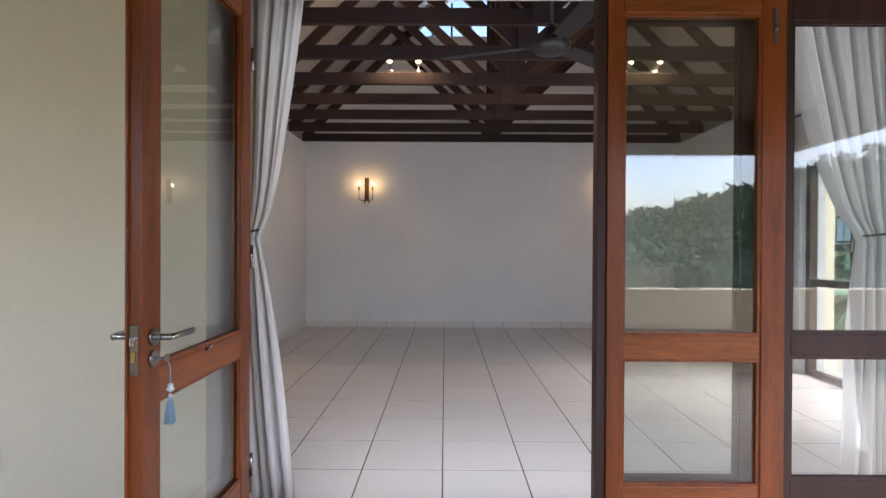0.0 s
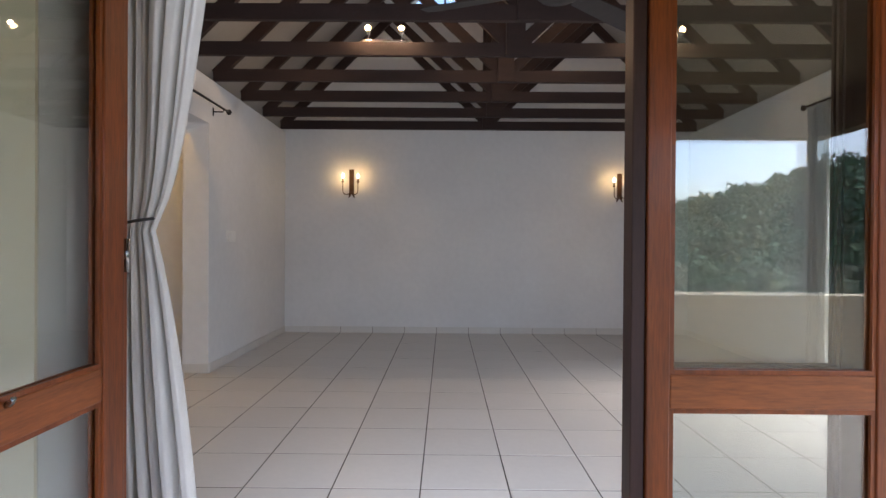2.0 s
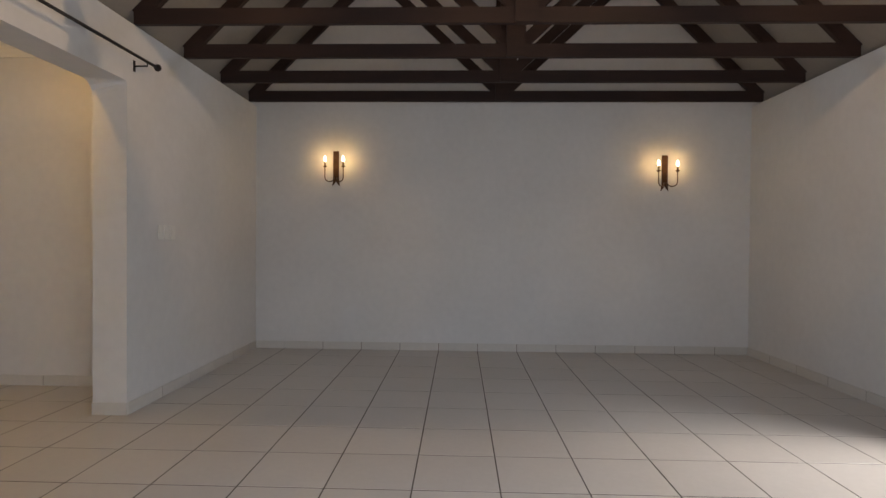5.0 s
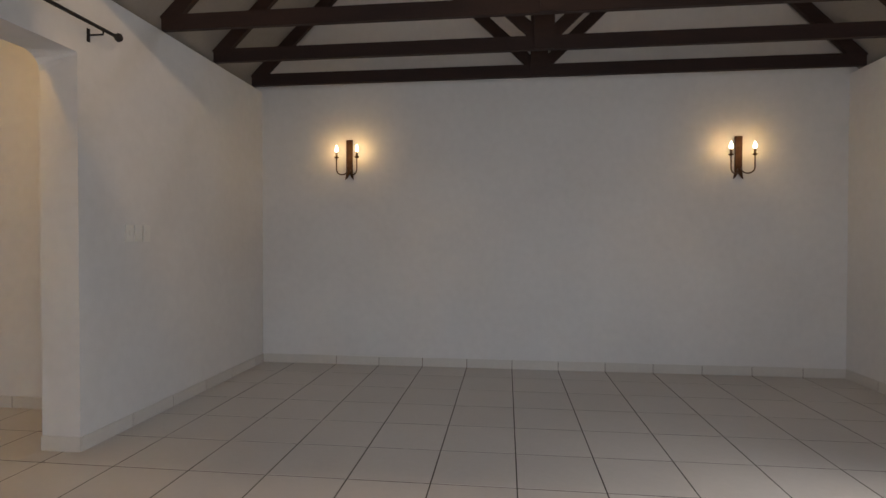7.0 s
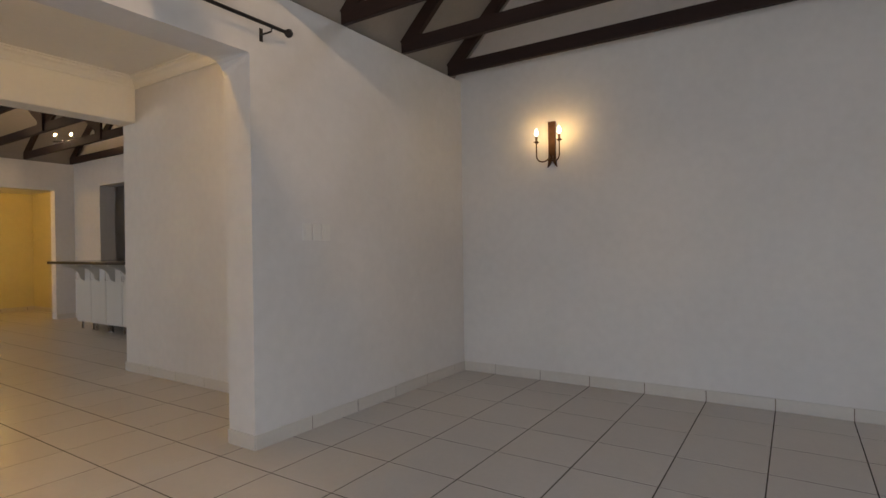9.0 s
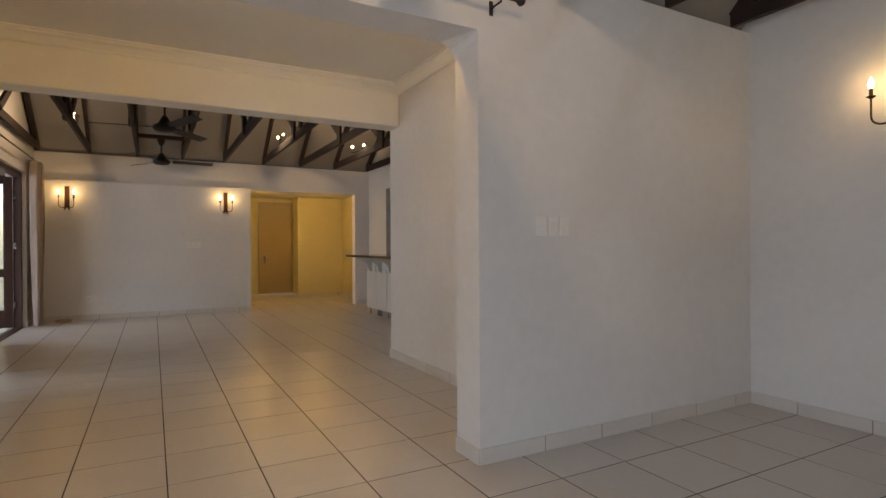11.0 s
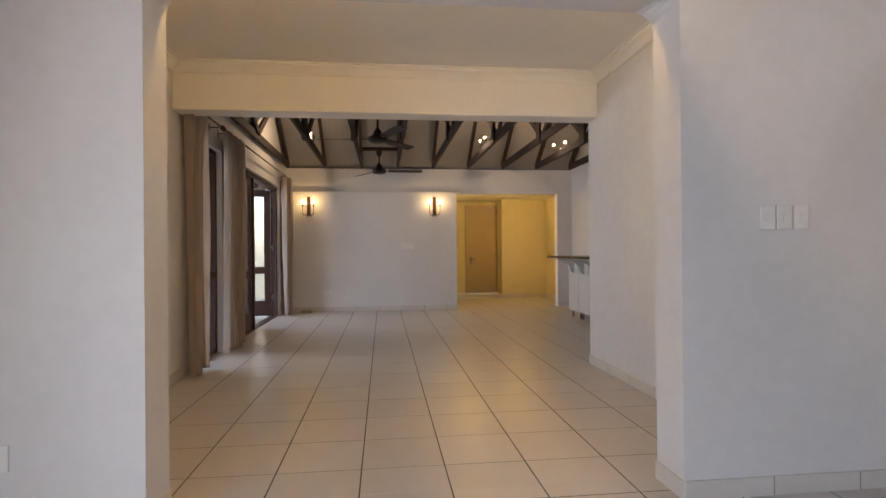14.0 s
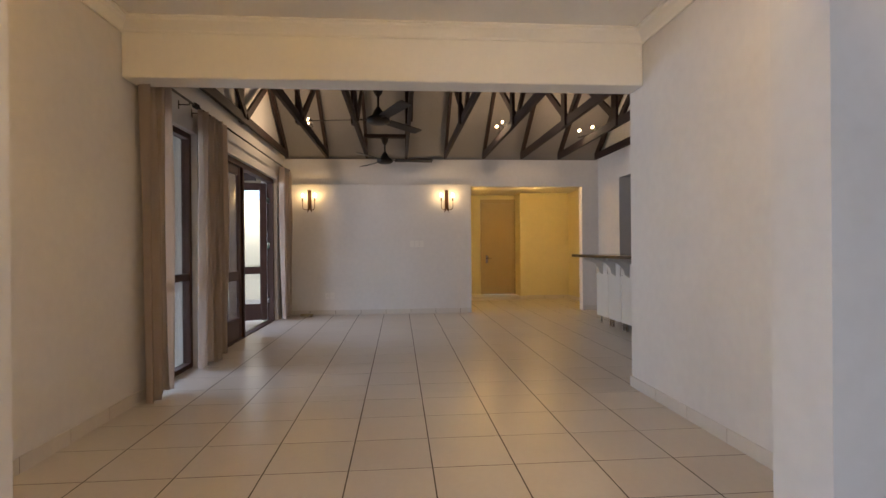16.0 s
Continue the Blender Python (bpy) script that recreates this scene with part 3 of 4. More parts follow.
# ---- curtains and rods ----
def curtain(name, x0, x1, y, z0, z1, folds, label, mat=CURTAIN, tie=None, depth=0.045, seed=1, turn=0, flare=1.0):
    """Hanging cloth from x0 to x1 near the plane y. tie: (x, z, width) where it is drawn together."""
    rnd = random.Random(seed)
    ph = [rnd.uniform(-0.5, 0.5) for _ in range(folds + 2)]
    bm = bmesh.new()
    nu, nz = folds * 14, 44
    grid = []
    for j in range(nz + 1):
        v = j / nz
        z = z0 + (z1 - z0) * v
        row = []
        for i in range(nu + 1):
            u = i / nu
            a, b, amp = x0, x1, depth
            if tie:
                tx, tz, tw = tie
                if z >= tz:
                    k = ((z - tz) / (z1 - tz)) ** 0.62
                    a, b = tx - tw / 2 + (x0 - tx + tw / 2) * k, tx + tw / 2 + (x1 - tx - tw / 2) * k
                    if x1 - tx > tx - x0:
                        b = tx + tw / 2 + (x1 - tx - tw / 2) * min(1, ((z - tz) / (z1 - tz)) ** 0.5 * 1.05)
                else:
                    k = ((tz - z) / (tz - z0)) ** 0.8 * flare
                    a, b = tx - tw / 2 - 0.03 * k, tx + tw / 2 + (x1 - tx) * 0.72 * k
                    if x1 - tx < tx - x0:
                        a, b = tx - tw / 2 - (tx - x0) * 0.15 * k, tx + tw / 2 + 0.03 * k
                amp = depth * (0.45 + 0.55 * min(1, abs(z - tz) / 0.5))
            f = u * folds
            n = int(f)
            warp = f + 0.22 * math.sin(2 * math.pi * f + ph[min(n, folds)]) * (0.6 + 0.4 * v) + 0.12 * math.sin(3.1 * v + ph[min(n, folds)] * 4)
            off = amp * math.cos(2 * math.pi * warp) + amp * 0.35 * math.sin(2 * math.pi * f * 0.37 + 3 * v)
            x = a + (b - a) * u + 0.006 * math.sin(9 * v + 5 * u)
            row.append(bm.verts.new((x, y + off, z + (0.02 * math.sin(5 * u) if j == 0 else 0))))
        grid.append(row)
    for r, q in zip(grid, grid[1:]):
        for i in range(nu):
            bm.faces.new((r[i], r[i + 1], q[i + 1], q[i])).smooth = True
    bmesh.ops.solidify(bm, geom=bm.faces[:], thickness=0.004)
    ob = thing(name, (0, 0, 0), label, "curtain", "curtains")
    part("cloth", bm, mat, ob)
    if tie:
        tx, tz, tw = tie
        ring = [(tx + (tw / 2 + 0.012) * math.cos(a), y + (depth * 0.62 + 0.012) * math.sin(a), tz + 0.012 * math.cos(a)) for a in [2 * math.pi * k / 24 for k in range(25)]]
        part("tieback", tube(bmesh.new(), ring, 0.006, 6), IRON, ob, "thin black tieback cord")
    return ob


def rod(x0, x1, y, z, wall, label="black iron curtain rod with ball ends"):
    ob = thing("curtain_rod", (0, y, z), label, "curtain rod", "curtain rods")
    part("pole", tube(bmesh.new(), [(x0, 0, 0), (x1, 0, 0)], 0.011, 12), IRON, ob)
    for e, s in ((x0, -1), (x1, 1)):
        part("finial", tube(bmesh.new(), [(e + s * d, 0, 0) for d in (0, 0.008, 0.02, 0.034, 0.048, 0.056)], [0.012, 0.014, 0.024, 0.028, 0.02, 0.005], 14), IRON, ob)
        q = e - s * 0.10
        bm = tube(bmesh.new(), [(q, 0, -0.012), (q, 0, -0.03), (q, (wall - y) * 0.98, -0.03)], 0.006, 8)
        box(bm, q - 0.012, min(wall - y, (wall - y) - 0.004), -0.07, q + 0.012, max(wall - y, (wall - y) + 0.004), 0.01)
        part("bracket", bm, IRON, ob)
    return ob


CY = AY0 + 0.15
rod(-0.66, 2.80, CY, 2.54, AY0)
curtain("curtain", -0.70, -0.29, CY, 0.03, 2.53, 6, "off-white linen curtain tied back beside the open door", tie=(-0.555, 1.31, 0.11), depth=0.030, seed=3)
curtain("curtain", 2.00, 2.80, CY, 0.03, 2.53, 8, "off-white linen curtain tied back behind the door glass", tie=(2.50, 1.32, 0.18), depth=0.055, seed=7)
r = rod(4.95, 7.66, 0, 0, 0.10)
r.matrix_basis = pose(AX0 + 0.10, 0, 2.55, 0, 0, 90)
for y0, y1, sd in ((6.95, 7.22, 11), (4.62, 5.0, 12)):
    c = curtain("curtain", y0, y1, 0, 0.03, 2.51, 4, "white linen curtain hanging straight beside the tall window", depth=0.04, seed=sd)
    c.matrix_basis = pose(AX1 - 0.11, 0, 0, 0, 0, 90)
r = rod(4.55, 7.30, 0, 0, -0.11)
r.matrix_basis = pose(AX1 - 0.11, 0, 2.53, 0, 0, 90)
rod(-5.60, -4.62, BY0 + 0.10, 2.575, BY0)
rod(-9.96, -5.72, BY0 + 0.10, 2.575, BY0)
curtain("curtain", -4.98, -4.62, BY0 + 0.10, 0.02, 2.565, 4, "long beige curtain hanging beside the tall window", CURTAINB, depth=0.05, seed=21)
curtain("curtain", -6.02, -5.74, BY0 + 0.10, 0.04, 2.565, 3, "long beige curtain hanging between the windows", CURTAINB, depth=0.045, seed=22)
curtain("curtain", -6.42, -6.06, BY0 + 0.11, 0.04, 2.565, 4, "long beige curtain drawn aside beside the terrace doors", CURTAINB, depth=0.045, seed=23)
curtain("curtain", -9.94, -9.45, BY0 + 0.11, 0.04, 2.565, 4, "long beige curtain drawn aside in the corner", CURTAINB, depth=0.05, seed=24)


# ---- wall lights ----
def sconce(at, turn, label="dark bronze twin-candle wall light, lit"):
    """A wall light; its back is at y = 0 and it stands out to -y."""
    ob = thing("wall_light", (0, 0, 0), label, "wall light", "wall lights")
    bm = bmesh.new()
    box(bm, -0.034, -0.022, -0.165, 0.034, -0.003, 0.18, bevel=0.004)
    part("backplate", bm, BRONZE, ob)
    bm = bmesh.new()
    for s in (-1, 1):
        f = [(s * 0.0, -0.160), (s * 0.034, -0.160), (s * 0.044, -0.225), (s * 0.030, -0.212), (s * 0.006, -0.178)]
        p, q = [bm.verts.new((x, -0.020, z)) for x, z in f], [bm.verts.new((x, -0.006, z)) for x, z in f]
        bm.faces.new(p), bm.faces.new(q[::-1])
        for k in range(5):
            bm.faces.new((p[k], q[k], q[(k + 1) % 5], p[(k + 1) % 5]))
    part("tail", bm, BRONZE, ob)
    for s in (-1, 1):
        pts = [(s * (0.015 + 0.09 * (1 - math.cos(a)) / 2), -0.03 - 0.085 * math.sin(a / 2), -0.13 - 0.05 * math.sin(a)) for a in [math.pi * k / 8 for k in range(9)]]
        pts += [(s * 0.105, -0.115, -0.08), (s * 0.105, -0.115, -0.02)]
        arm = part("arm", tube(bmesh.new(), pts, 0.006, 8), BRONZE, ob)
        part("drip_cup", turned(bmesh.new(), s * 0.105, -0.115, [(0.008, -0.02), (0.024, -0.008), (0.026, -0.004), (0.01, -0.004)], 14), BRONZE, arm)
        part("candle", turned(bmesh.new(), s * 0.105, -0.115, [(0.011, -0.004), (0.011, 0.045)], 12), CANDLE, arm)
        part("bulb", turned(bmesh.new(), s * 0.105, -0.115, [(0.008, 0.045), (0.016, 0.062), (0.017, 0.075), (0.010, 0.095), (0.003, 0.112)], 12), BULB, arm, "glowing candle bulb").visible_shadow = False
    m = pose(*at, 0, 0, turn)
    ob.matrix_basis = m
    for s in (-1, 1):
        lamp("candle_lamp", m @ Vector((s * 0.105, -0.115, 0.078)), SCONCE_W, WARM, 0.015)
    return ob


sconce((-0.805, AY1, 2.12), 0)
sconce((2.96, AY1, 2.085), 0)
sconce((BX0, 4.655, 2.06), 90)
sconce((BX0, 7.11, 2.06), 90)


def spot_bar(at, turn, power=1.0):
    ob = thing("spot_bar", (0, 0, 0), "small steel bar with two lit spotlights on a roof beam", "spotlight", "spotlights")
    part("bar", B(-0.19, -0.012, 0.0, 0.19, 0.012, 0.022, bevel=0.003), STEEL, ob)
    for s in (-1, 1):
        head = part("stem", tube(bmesh.new(), [(s * 0.14, 0, 0.022), (s * 0.14, 0, 0.075)], 0.005, 8), STEEL, ob)
        part("cup", tube(bmesh.new(), [(s * 0.14, 0.03, 0.075), (s * 0.14, 0.0, 0.095), (s * 0.14, -0.025, 0.112)], [0.012, 0.026, 0.034], 14, cap=False), CHROME, head)
        part("bulb", turned(bmesh.new(), s * 0.14, -0.026, [(0.005, 0.085), (0.018, 0.096), (0.022, 0.108), (0.017, 0.122), (0.005, 0.134)], 12), SPOTBULB, head, "glowing spotlight bulb").visible_shadow = False
    m = pose(*at, 0, 0, turn)
    ob.matrix_basis = m
    for s in (-1, 1):
        lamp("spot_lamp", m @ Vector((s * 0.14, -0.062, 0.13)), SPOT_W * power, (1.0, 0.67, 0.36), 0.015)
    return ob


spot_bar((0.0, 9.70 - 0.71 * 4, AH + 0.116), 0)
spot_bar((2.34, 9.70 - 0.71 * 4, AH + 0.116), 0)
for x, k, turn in ((-8.25, 1, 8), (-8.3, 5, 6), (-8.55, 7, 26)):
    spot_bar((x, 4.27 + 0.705 * k, BH + 0.116), turn, 0.6)


def fan(at, drop, turn, label):
    ob = thing("ceiling_fan", at, label, "ceiling fan", "ceiling fans", turn)
    part("canopy", turned(bmesh.new(), 0, 0, [(0.02, drop - 0.11), (0.045, drop - 0.07), (0.06, drop - 0.01), (0.055, drop)], 18), IRON, ob)
    part("downrod", tube(bmesh.new(), [(0, 0, 0.08), (0, 0, drop - 0.08)], 0.012, 12), IRON, ob)
    part("motor", turned(bmesh.new(), 0, 0, [(0.03, -0.055), (0.10, -0.045), (0.125, -0.02), (0.12, 0.015), (0.07, 0.04), (0.045, 0.09), (0.02, 0.13)], 28), IRON, ob)
    for k in range(3):
        a = radians(120 * k)
        bm = bmesh.new()
        prev = None
        for i in range(9):
            d = 0.16 + 0.59 * i / 8
            w = 0.052 + 0.014 * i / 8
            if i == 8:
                w *= 0.8
            q = [bm.verts.new((d, s * w, -0.013 * s + h)) for s, h in ((-1, -0.003), (1, -0.003), (1, 0.003), (-1, 0.003))]
            if prev:
                for j in range(4):
                    bm.faces.new((prev[j], prev[(j + 1) % 4], q[(j + 1) % 4], q[j]))
            else:
                bm.faces.new(q)
            prev = q
        bm.faces.new(prev)
        bl = part("blade", bm, IRON, ob)
        bl.matrix_basis = pose(0, 0, 0, 0, 0, 120 * k)
        br = part("blade_arm", box(bmesh.new(), 0.09, -0.02, -0.004, 0.2, 0.02, 0.004, bevel=0.002), IRON, bl)
    return ob


fan((MID, 5.12, 2.56), RIDGE_A - 2.68, 40, "dark metal three-blade ceiling fan hanging from the ridge")
for x, a in ((-6.1, 23), (-8.8, 92)):
    fan((x, 6.03, 2.57), 0.355, a, "dark metal three-blade ceiling fan hanging under a roof beam")
    setting("noggin", [(x - 0.05, 5.704, BH + 0.115, x + 0.05, 6.362, BH + 0.165)], BEAM, "dark timber piece between two trusses")


# ---- switches and sockets ----
def plates(at, turn, n, label, w=0.075, h=0.115, name="light_switch"):
    ob = thing(name, at, label, "wall switch" if name == "light_switch" else "socket", turn=turn)
    for i in range(n):
        x = (i - (n - 1) / 2) * (w + 0.012)
        p = part("plate", B(x - w / 2, -0.010, -h / 2, x + w / 2, 0, h / 2, bevel=0.003), PLATE, ob)
        if name == "light_switch":
            part("rocker", B(x - 0.012, -0.0145, -0.02, x + 0.012, -0.0102, 0.02, bevel=0.002), PLATE, p)
        else:
            bm = bmesh.new()
            for a, b in ((-0.011, -0.012), (0.011, -0.012), (0.0, 0.012)):
                tube(bm, [(x + a, -0.0100, b), (x + a, -0.0108, b)], 0.0035, 10)
            part("pin_hole", bm, IRON, p, "dark socket holes")
    return ob


plates((AX0 + 0.0005, 7.99, 1.32), 90, 3, "row of three white light switches on a plastered wall")
plates((BX0 + 0.0005, 6.56, 1.265), 90, 3, "row of three white light switches on the far wall")
plates((BX0 + 0.0005, 5.0, 0.35), 90, 2, "pair of white sockets low on the far wall", name="socket")
plates((AX0 + 0.0005, 4.50, 0.345), 90, 1, "wide white wall socket low on a plastered wall", w=0.13, h=0.11, name="socket")
plates((-1.35, 3.6895, 0.44), 0, 1, "white weatherproof socket on the outside wall", name="socket")

cable = thing("cable_coil", (-9.86, 4.62, 0.004), "loose coil of thin brown cable on the tiled floor", "cable")
pts = [(0.09 * math.cos(k * 0.5) * (1 + 0.1 * math.sin(k)) + 0.03 * math.sin(k * 0.13), 0.11 * math.sin(k * 0.5) * (1 + 0.08 * math.cos(1.7 * k)), 0.006 + 0.0007 * k) for k in range(52)]
part("wire", tube(bmesh.new(), pts, 0.004, 6), DOORPAINT, cable)

# ---- hall door, downlights ----
hd = new("door_3")
tagged(hd, "plain painted hall door, closed", kind="structure")
part("door_leaf", B(-12.895, 8.20, 0.085, -12.86, 8.94, 2.22, bevel=0.003), DOORPAINT, hd)
part("door_frame", box(box(B(-12.9, 8.16, 0.081, -12.84, 8.198, 2.32, bevel=0.003), -12.9, 8.942, 0.081, -12.84, 8.979, 2.32, bevel=0.003), -12.9, 8.199, 2.223, -12.84, 8.941, 2.319, bevel=0.003), DOORPAINT, hd)
part("door_handle", box(tube(bmesh.new(), [(-12.855, 8.30, 0.93), (-12.81, 8.30, 0.93), (-12.81, 8.41, 0.93)], 0.010, 10), -12.859, 8.275, 0.82, -12.853, 8.325, 1.0, bevel=0.002), STEEL, hd, "steel lever handle on a long plate")


def downlight(at, watts):
    dl = thing("downlight", at, "small round downlight set in the ceiling, lit", "downlight", "downlights")
    part("ring", tube(bmesh.new(), [(0, 0, -0.006), (0, 0, -0.0005)], 0.045, 20), CHROME, dl)
    part("bulb", tube(bmesh.new(), [(0, 0, -0.010), (0, 0, -0.0062)], 0.028, 16), BULB, dl)
    lamp("downlight_lamp", (at[0], at[1], at[2] - 0.06), watts, (1.0, 0.58, 0.15), 0.03)


downlight((-11.1, 7.9, 2.42), DOWN_W)
downlight((-11.1, 9.05, 2.42), DOWN_W)
downlight((-2.2, 5.35, 2.905), PASSAGE_W)
downlight((-2.2, 7.15, 2.905), PASSAGE_W)

# ---- breakfast bar ----
bx0, bx1 = -8.50, -5.7
top = thing("worktop", (bx0, 8.95, 1.03), "long dark granite breakfast bar top on white cabinets", "worktop")
part("slab", B(-0.08, 0, 0, bx1 - bx0, 0.95, 0.04, bevel=0.006), GRANITE, top)
n = 6
for i in range(n):
    w = (bx1 - bx0) / n
    x = bx0 + i * w
    cab = thing("bar_cabinet", (x, 9.32, 0), "white painted bar cabinet with a plain door on chrome feet", "cabinet", "bar cabinets")
    body = part("body", B(0.002, 0.02, 0.12, w - 0.002, 0.5, 1.028), CABINET, cab)
    dr = part("door", B(0.006, 0, 0.125, w - 0.006, 0.0185, 0.97, bevel=0.003), CABINET, cab)
    part("handle", tube(bmesh.new(), [(0.05, 0, 0.78), (0.05, -0.028, 0.78), (0.05, -0.028, 0.95), (0.05, 0, 0.95)], 0.006, 8), CHROME, dr, "chrome bar handle")
    for q in (0.05, w - 0.05):
        for yy in (0.06, 0.44):
            part("foot", turned(bmesh.new(), q, yy, [(0.024, 0.0), (0.024, 0.012), (0.017, 0.02), (0.017, 0.119)], 12), CHROME, cab, "chrome foot")
    prof = [(0, 1.028), (-0.30, 1.028), (-0.30, 1.0), (-0.24, 0.985), (-0.15, 0.95), (-0.09, 0.89), (-0.06, 0.80), (0, 0.76)]
    bm = bmesh.new()
    a = [bm.verts.new((0, y - 0.001, z)) for y, z in prof]
    b = [bm.verts.new((0.045, y - 0.001, z)) for y, z in prof]
    bm.faces.new(a), bm.faces.new(b[::-1])
    for k in range(len(a)):
        bm.faces.new((a[k], b[k], b[(k + 1) % len(a)], a[(k + 1) % len(a)]))
    part("corbel", bm, CABINET, cab, "white shaped corbel").location = (w * 0.5, 0, 0)

# ---- outside: ground, hill, woods, palms, neighbour ----
bm = bmesh.new()
N = 70


def ground_z(x, y):
    d = math.hypot(x, y)
    h = -5.0
    if d > 30:
        k = min(1, (d - 30) / 90)
        south = min(1.0, max(0.0, 0.4 - 1.6 * y / (d + 0.01)))
        side = max(-1.0, min(1.2, x / max(0.2 * d, -y)))
        slope = max(0.02, min(0.13, 0.05 + 0.14 * (side - 0.35))) + 0.006 * math.sin(x * 0.11) + 0.004 * math.sin(x * 0.31)
        h += (4.5 + 120 * slope) * k * k * (3 - 2 * k) * south
    return h


grid = [[None] * (N + 1) for _ in range(N + 1)]
for i in range(N + 1):
    for j in range(N + 1):
        u, v = 2 * i / N - 1, 2 * j / N - 1
        x, y = 900 * u * abs(u) ** 1.2, 900 * v * abs(v) ** 1.2
        grid[i][j] = bm.verts.new((x, y, ground_z(x, y)))
for i in range(N):
    for j in range(N):
        bm.faces.new((grid[i][j], grid[i + 1][j], grid[i + 1][j + 1], grid[i][j + 1])).smooth = True
part("ground", bm, FIELD, label="grassy ground falling to a wooded valley", kind="structure")


def crown(rnd, r, leaves=0):
    """Clumps of leaves with an uneven outline, as numbers for one mesh."""
    vs, fs = [], []
    for _ in range(11):
        c = Vector((rnd.gauss(0, 0.42), rnd.gauss(0, 0.42), rnd.uniform(-0.35, 0.75))) * r
        for _ in range(36):
            d = Vector((rnd.gauss(0, 1), rnd.gauss(0, 1), rnd.gauss(0, 0.8))).normalized() * r * rnd.uniform(0.25, 0.5)
            t1 = Vector((rnd.gauss(0, 1), rnd.gauss(0, 1), rnd.gauss(0, 1))).normalized() * r * 0.125
            t2 = d.cross(t1).normalized() * r * 0.105
            k = len(vs)
            vs += [c + d - t1, c + d + t2, c + d + t1, c + d - t2]
            fs.append((k, k + 1, k + 2, k + 3))
    return vs, fs


rnd = random.Random(5)
vs, fs = [], []
crowns = [crown(rnd, 1.0) for _ in range(6)]
for k in range(1300):
    a = rnd.uniform(math.pi * 0.98, math.pi * 2.1)
    d = rnd.uniform(38, 135)
    x, y = d * math.cos(a), d * math.sin(a)
    s = rnd.uniform(1.4, 2.9) * (1.4 if rnd.random() < 0.08 else 1)
    z = ground_z(x, y) + s * 0.5
    cv, cf = crowns[rnd.randrange(6)]
    k0 = len(vs)
    ca, sa = math.cos(k), math.sin(k)
    vs += [(x + s * (v.x * ca - v.y * sa), y + s * (v.x * sa + v.y * ca), z + s * v.z * 1.1) for v in cv]
    fs += [tuple(i + k0 for i in f) for f in cf]
me = bpy.data.meshes.new("woods")
me.from_pydata(vs, [], fs)
me.materials.append(FOREST)
tagged(new("woods", me), "dense green woods on the hillside", "woods", kind="stuff")


def palm(at, height, seed, label="feathery green palm beside the house"):
    rd = random.Random(seed)
    ob = thing("palm", at, label, "palm", "palms")
    part("trunk", tube(bmesh.new(), [(0.03 * math.sin(k), 0, height * k / 10) for k in range(11)], [0.13 - 0.004 * k + 0.01 * (k % 2) for k in range(11)], 10), TRUNK, ob)
    for k in range(16):
        a = 2.4 * k + rd.uniform(-0.2, 0.2)
        tilt = rd.uniform(0.1, 1.1)
        L = rd.uniform(1.3, 1.8)
        bm = bmesh.new()
        pts = [Vector((L * (s + 0.02) * math.cos(a), L * (s + 0.02) * math.sin(a), height + L * (tilt * s - 1.15 * s * s))) for s in [i / 10 for i in range(11)]]
        tube(bm, pts, [0.016 - 0.0013 * i for i in range(11)], 5)
        for i in range(1, 44):
            s = i / 44 * 9.99
            p = pts[int(s)].lerp(pts[int(s) + 1], s - int(s))
            d = (pts[min(int(s) + 1, 10)] - pts[int(s)]).normalized()
            side = d.cross(Vector((0, 0, 1))).normalized()
            ll = 0.42 * math.sin(math.pi * (0.12 + 0.82 * s / 10))
            for q in (-1, 1):
                tip = p + side * q * ll + d * ll * 0.6 - Vector((0, 0, ll * 0.45))
                w = d * 0.014
                bm.faces.new([bm.verts.new(v) for v in (p - w, p + w, (p + tip) / 2 + w * 1.4 + Vector((0, 0, 0.02)), tip, (p + tip) / 2 - w * 1.2)])
        part("frond", bm, LEAF, ob)
    return ob


palm((7.4, 11.2, -5.0), 5.8, 1)
palm((6.3, 8.6, -5.0), 5.5, 3)
setting("outside_pier", [(4.75, 7.87, -0.3, 4.93, 8.12, 2.5)], PLASTER_OUT, "cream plastered pier", bevel=0.01)
setting("balcony_east", [(AX1 + T, 3.8, -0.3, 5.0, 8.2, -0.03)], TERRACE, "narrow balcony floor")
nb = thing("neighbour_house", (19, 22, -5.0), "pale neighbouring house with a tiled roof", "house")
part("wall", B(-5, -4, 0, 5, 4, 7.6, bevel=0.02), PLASTER_OUT, nb)
part("fascia", B(-5.25, -4.25, 6.15, 5.25, 4.25, 6.38), SOFFIT, nb, "brown band between the storeys")
bm = bmesh.new()
vv = [bm.verts.new(v) for v in ((-5.5, -4.5, 7.6), (5.5, -4.5, 7.6), (5.5, 4.5, 7.6), (-5.5, 4.5, 7.6), (-2.5, 0, 9.8), (2.5, 0, 9.8))]
for f in ((0, 1, 5, 4), (2, 3, 4, 5), (0, 4, 3), (1, 2, 5), (0, 3, 2, 1)):
    bm.faces.new([vv[i] for i in f])
part("roof", bm, ROOFTILE, nb, "pinkish roof of tiles")
for i in range(3):
    for z0, z1 in ((3.4, 5.4), (6.45, 7.35)):
        y0 = -3.6 + i * 2.5
        w = part("window", B(-5.06, y0, z0, -4.98, y0 + 1.9, z1), WOODD, nb)
        for k in range(5):
            part("pane", B(-5.08, y0 + 0.06 + k * 0.36, z0 + 0.06, -5.062, y0 + 0.38 + k * 0.36, z1 - 0.06), PLATE, w)
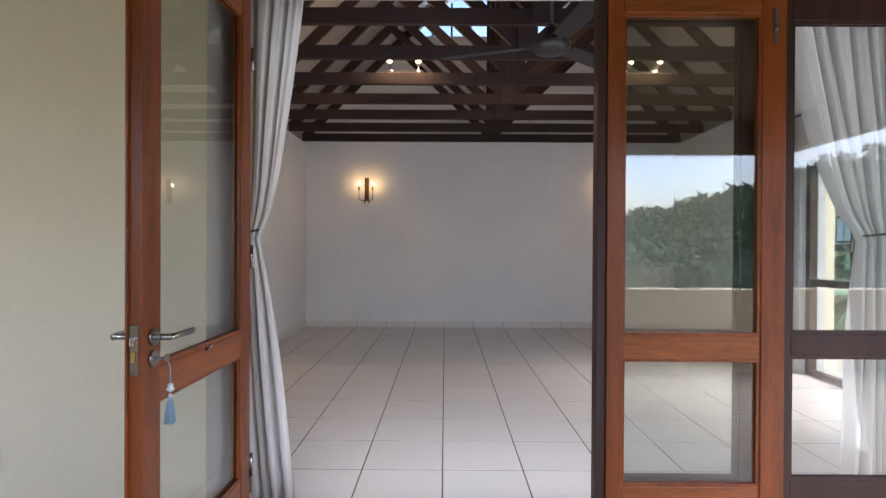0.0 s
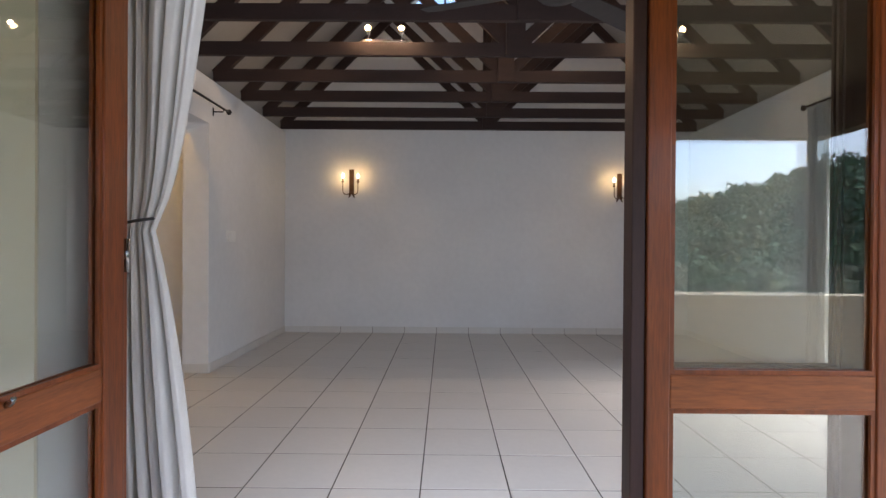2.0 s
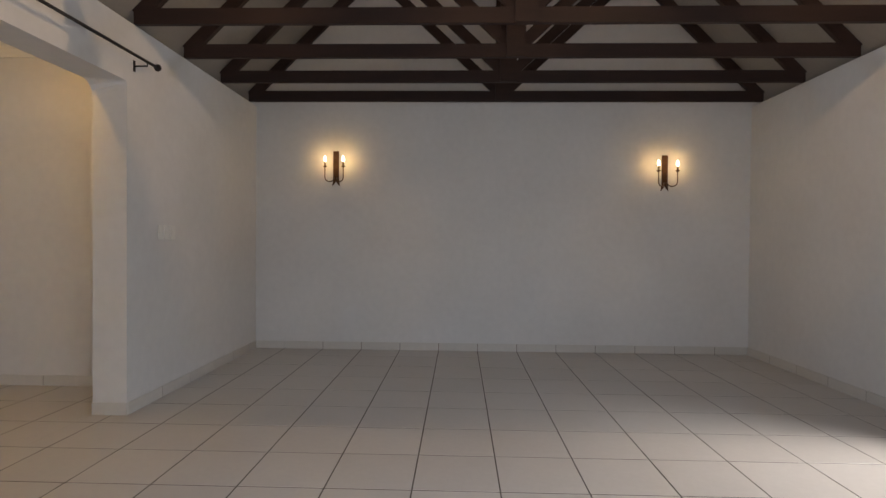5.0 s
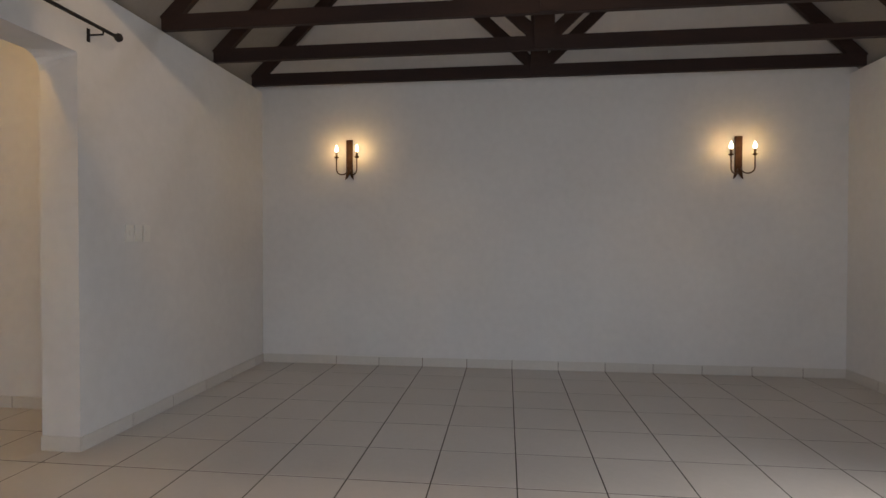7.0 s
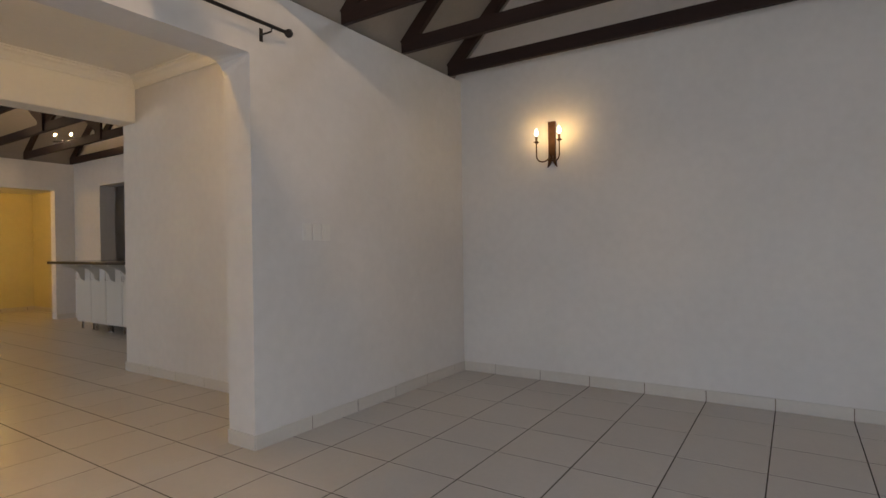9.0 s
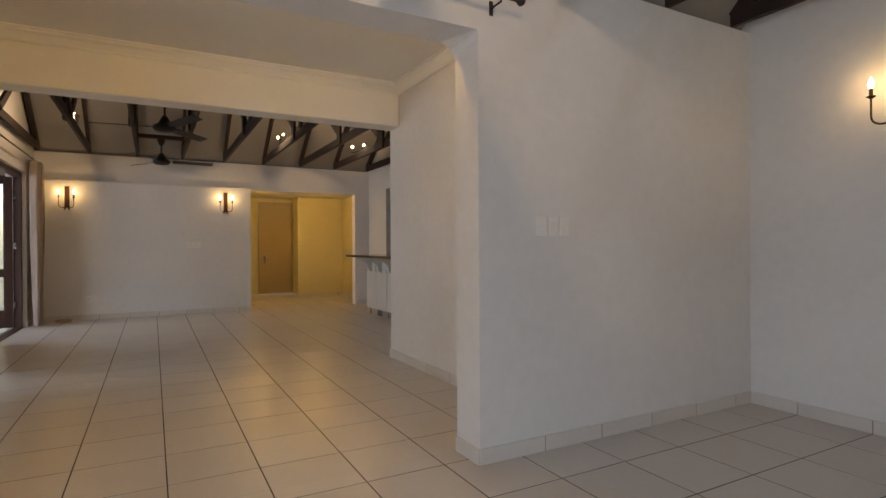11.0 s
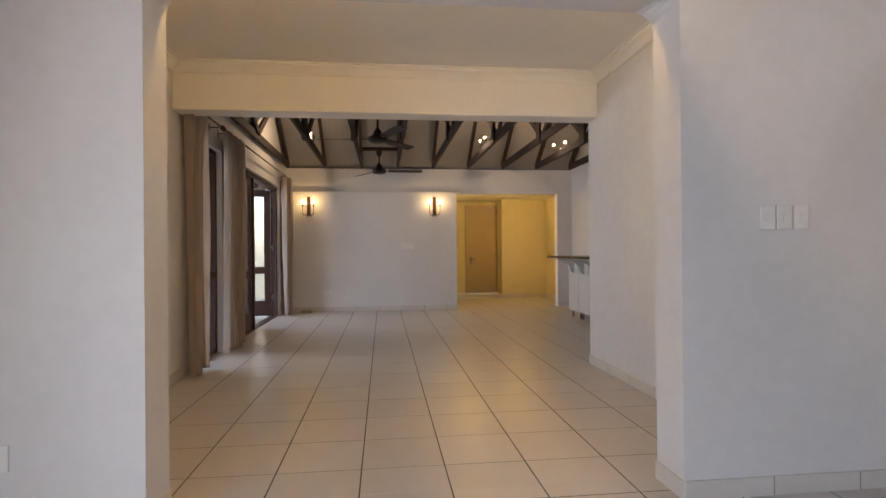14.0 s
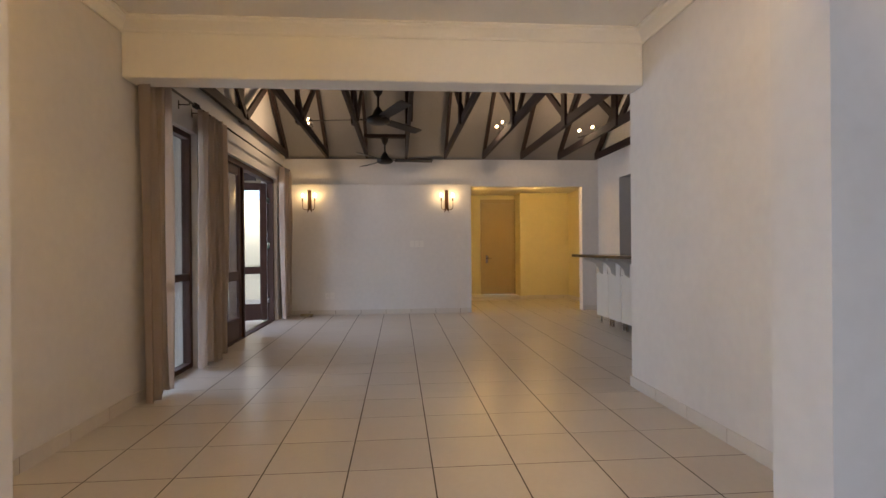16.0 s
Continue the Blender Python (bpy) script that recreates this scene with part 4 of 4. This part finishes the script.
for i in range(3):
    x0 = -4.2 + i * 3.0
    w = part("window", B(x0, -4.06, 3.4, x0 + 1.9, -3.98, 5.4), WOODD, nb)
    part("pane", B(x0 + 0.07, -4.08, 3.47, x0 + 1.83, -4.062, 5.33), PLATE, w)

# ---- floor tiles and skirting ----
GX, GY, TS, GAP = 0.4, 6.41, 0.45, 0.0068
cache = {}


def piece(name, w, d, h, mat, parent, at, turn=0):
    k = (name, round(w, 3), round(d, 3), round(h, 3), mat.name)
    if k not in cache:
        bm = B(0, 0, 0, w, d, h)
        top_edges = [e for e in bm.edges if all(v.co.z > h / 2 for v in e.verts)]
        bmesh.ops.bevel(bm, geom=top_edges, offset=0.0012, segments=1, affect="EDGES")
        bmesh.ops.recalc_face_normals(bm, faces=bm.faces)
        cache[k] = bpy.data.meshes.new(name)
        bm.to_mesh(cache[k])
        bm.free()
        cache[k].materials.append(mat)
    ob = new(name, cache[k])
    ob.parent = parent
    ob.matrix_basis = pose(*at, 0, 0, turn)
    return ob


def tiled(name, x0, y0, x1, y1, label):
    slab = setting(name, [(x0, y0, -0.1, x1, y1, -0.0009)], GROUT, label)
    for i in range(math.floor((x0 - GX) / TS), math.ceil((x1 - GX) / TS)):
        for j in range(math.floor((y0 - GY) / TS), math.ceil((y1 - GY) / TS)):
            a, b = max(x0, GX + i * TS + GAP / 2), min(x1, GX + (i + 1) * TS - GAP / 2)
            c, d = max(y0, GY + j * TS + GAP / 2), min(y1, GY + (j + 1) * TS - GAP / 2)
            if b - a > 0.01 and d - c > 0.01:
                piece("tile", b - a, d - c, 0.006, TILE, slab, (a, c, -0.0058 + random.uniform(0, 0.0006)))


tiled("floor_first", AX0 - T, FY + 0.081, AX1 + 0.14, AY1, "large beige glazed floor tiles with dark joints")
tiled("floor_passage", BX1, BY0, AX0 - T, 8.20, "large beige glazed floor tiles with dark joints")
tiled("floor_second", BX0 - T, BY0 - 0.1, BX1, BY1 + T, "large beige glazed floor tiles with dark joints")
tiled("floor_hall", -12.4, HY0, BX0 - T, 10.13, "large beige glazed floor tiles with dark joints")
setting("floor_kitchen", [(BX0, BY1 + T, -0.1, BX1, 12.6, 0.0)], TILE, "beige kitchen floor")


def skirting(name, runs):
    """Runs of (x, y, length, turn): pieces from the start along the turned x axis, standing out to -y."""
    ob = new(name)
    tagged(ob, "beige tiled skirting with thin joints", kind="structure")
    for x, y, length, turn in runs:
        if length > 0.05:
            bed = part("joint_bed", B(0.004, -0.0085, 0.0012, length - 0.009, -0.0005, 0.085), JOINT, ob, "thin darker mortar bed")
            bed.matrix_basis = pose(x, y, 0, 0, 0, turn)
        s = 0.0
        c, q = math.cos(radians(turn)), math.sin(radians(turn))
        while s < length - 0.005:
            w = min(TS, length - s) - 0.007
            p = piece("skirting_tile", w, 0.011, 0.088, SKIRT, ob, (x + c * s, y + q * s, 0.001), turn)
            p.matrix_basis = pose(x + c * s, y + q * s, 0.001, 0, 0, turn) @ pose(0, -0.0112, 0)
            s += TS
    return ob


skirting("baseboard_first", [(AX0 + 0.35, AY1, AX1 - AX0 - 0.35, 0), (AX0, AY1, 0.35, 0), (AX0, 7.475, AY1 - 7.475, 90), (AX0 - T, 7.475, T + 0.012, 0), (AX0, AY0, 5.09 - AY0, 90), (AX1, AY1, AY1 - EW1, -90), (AX0, 5.09, T, 180)])
skirting("baseboard_passage", [(BX1 - 0.012, 8.20, AX0 - T - BX1, 0), (AX0 - T, BY0, AX0 - T - BX1 + 0.1, 180), (BX1, BY1, BY1 - 8.20, -90)])
skirting("baseboard_second", [(BX0, BY0, HY0 - BY0, 90), (BX0 - BACK, HY1, BY1 - HY1, 90), (BX0 - BACK, BY1, 0.95, 0), (W0, BY0, W0 - S1, 180), (S0, BY0, S0 - BX0, 180)])
skirting("baseboard_hall", [(-12.4, 9.11, 1.02, 90), (-12.4, 10.13, 2.0, 0), (BX0 - T, HY0, 1.95, 180), (-12.3, 8.98, 0.13, 90)])
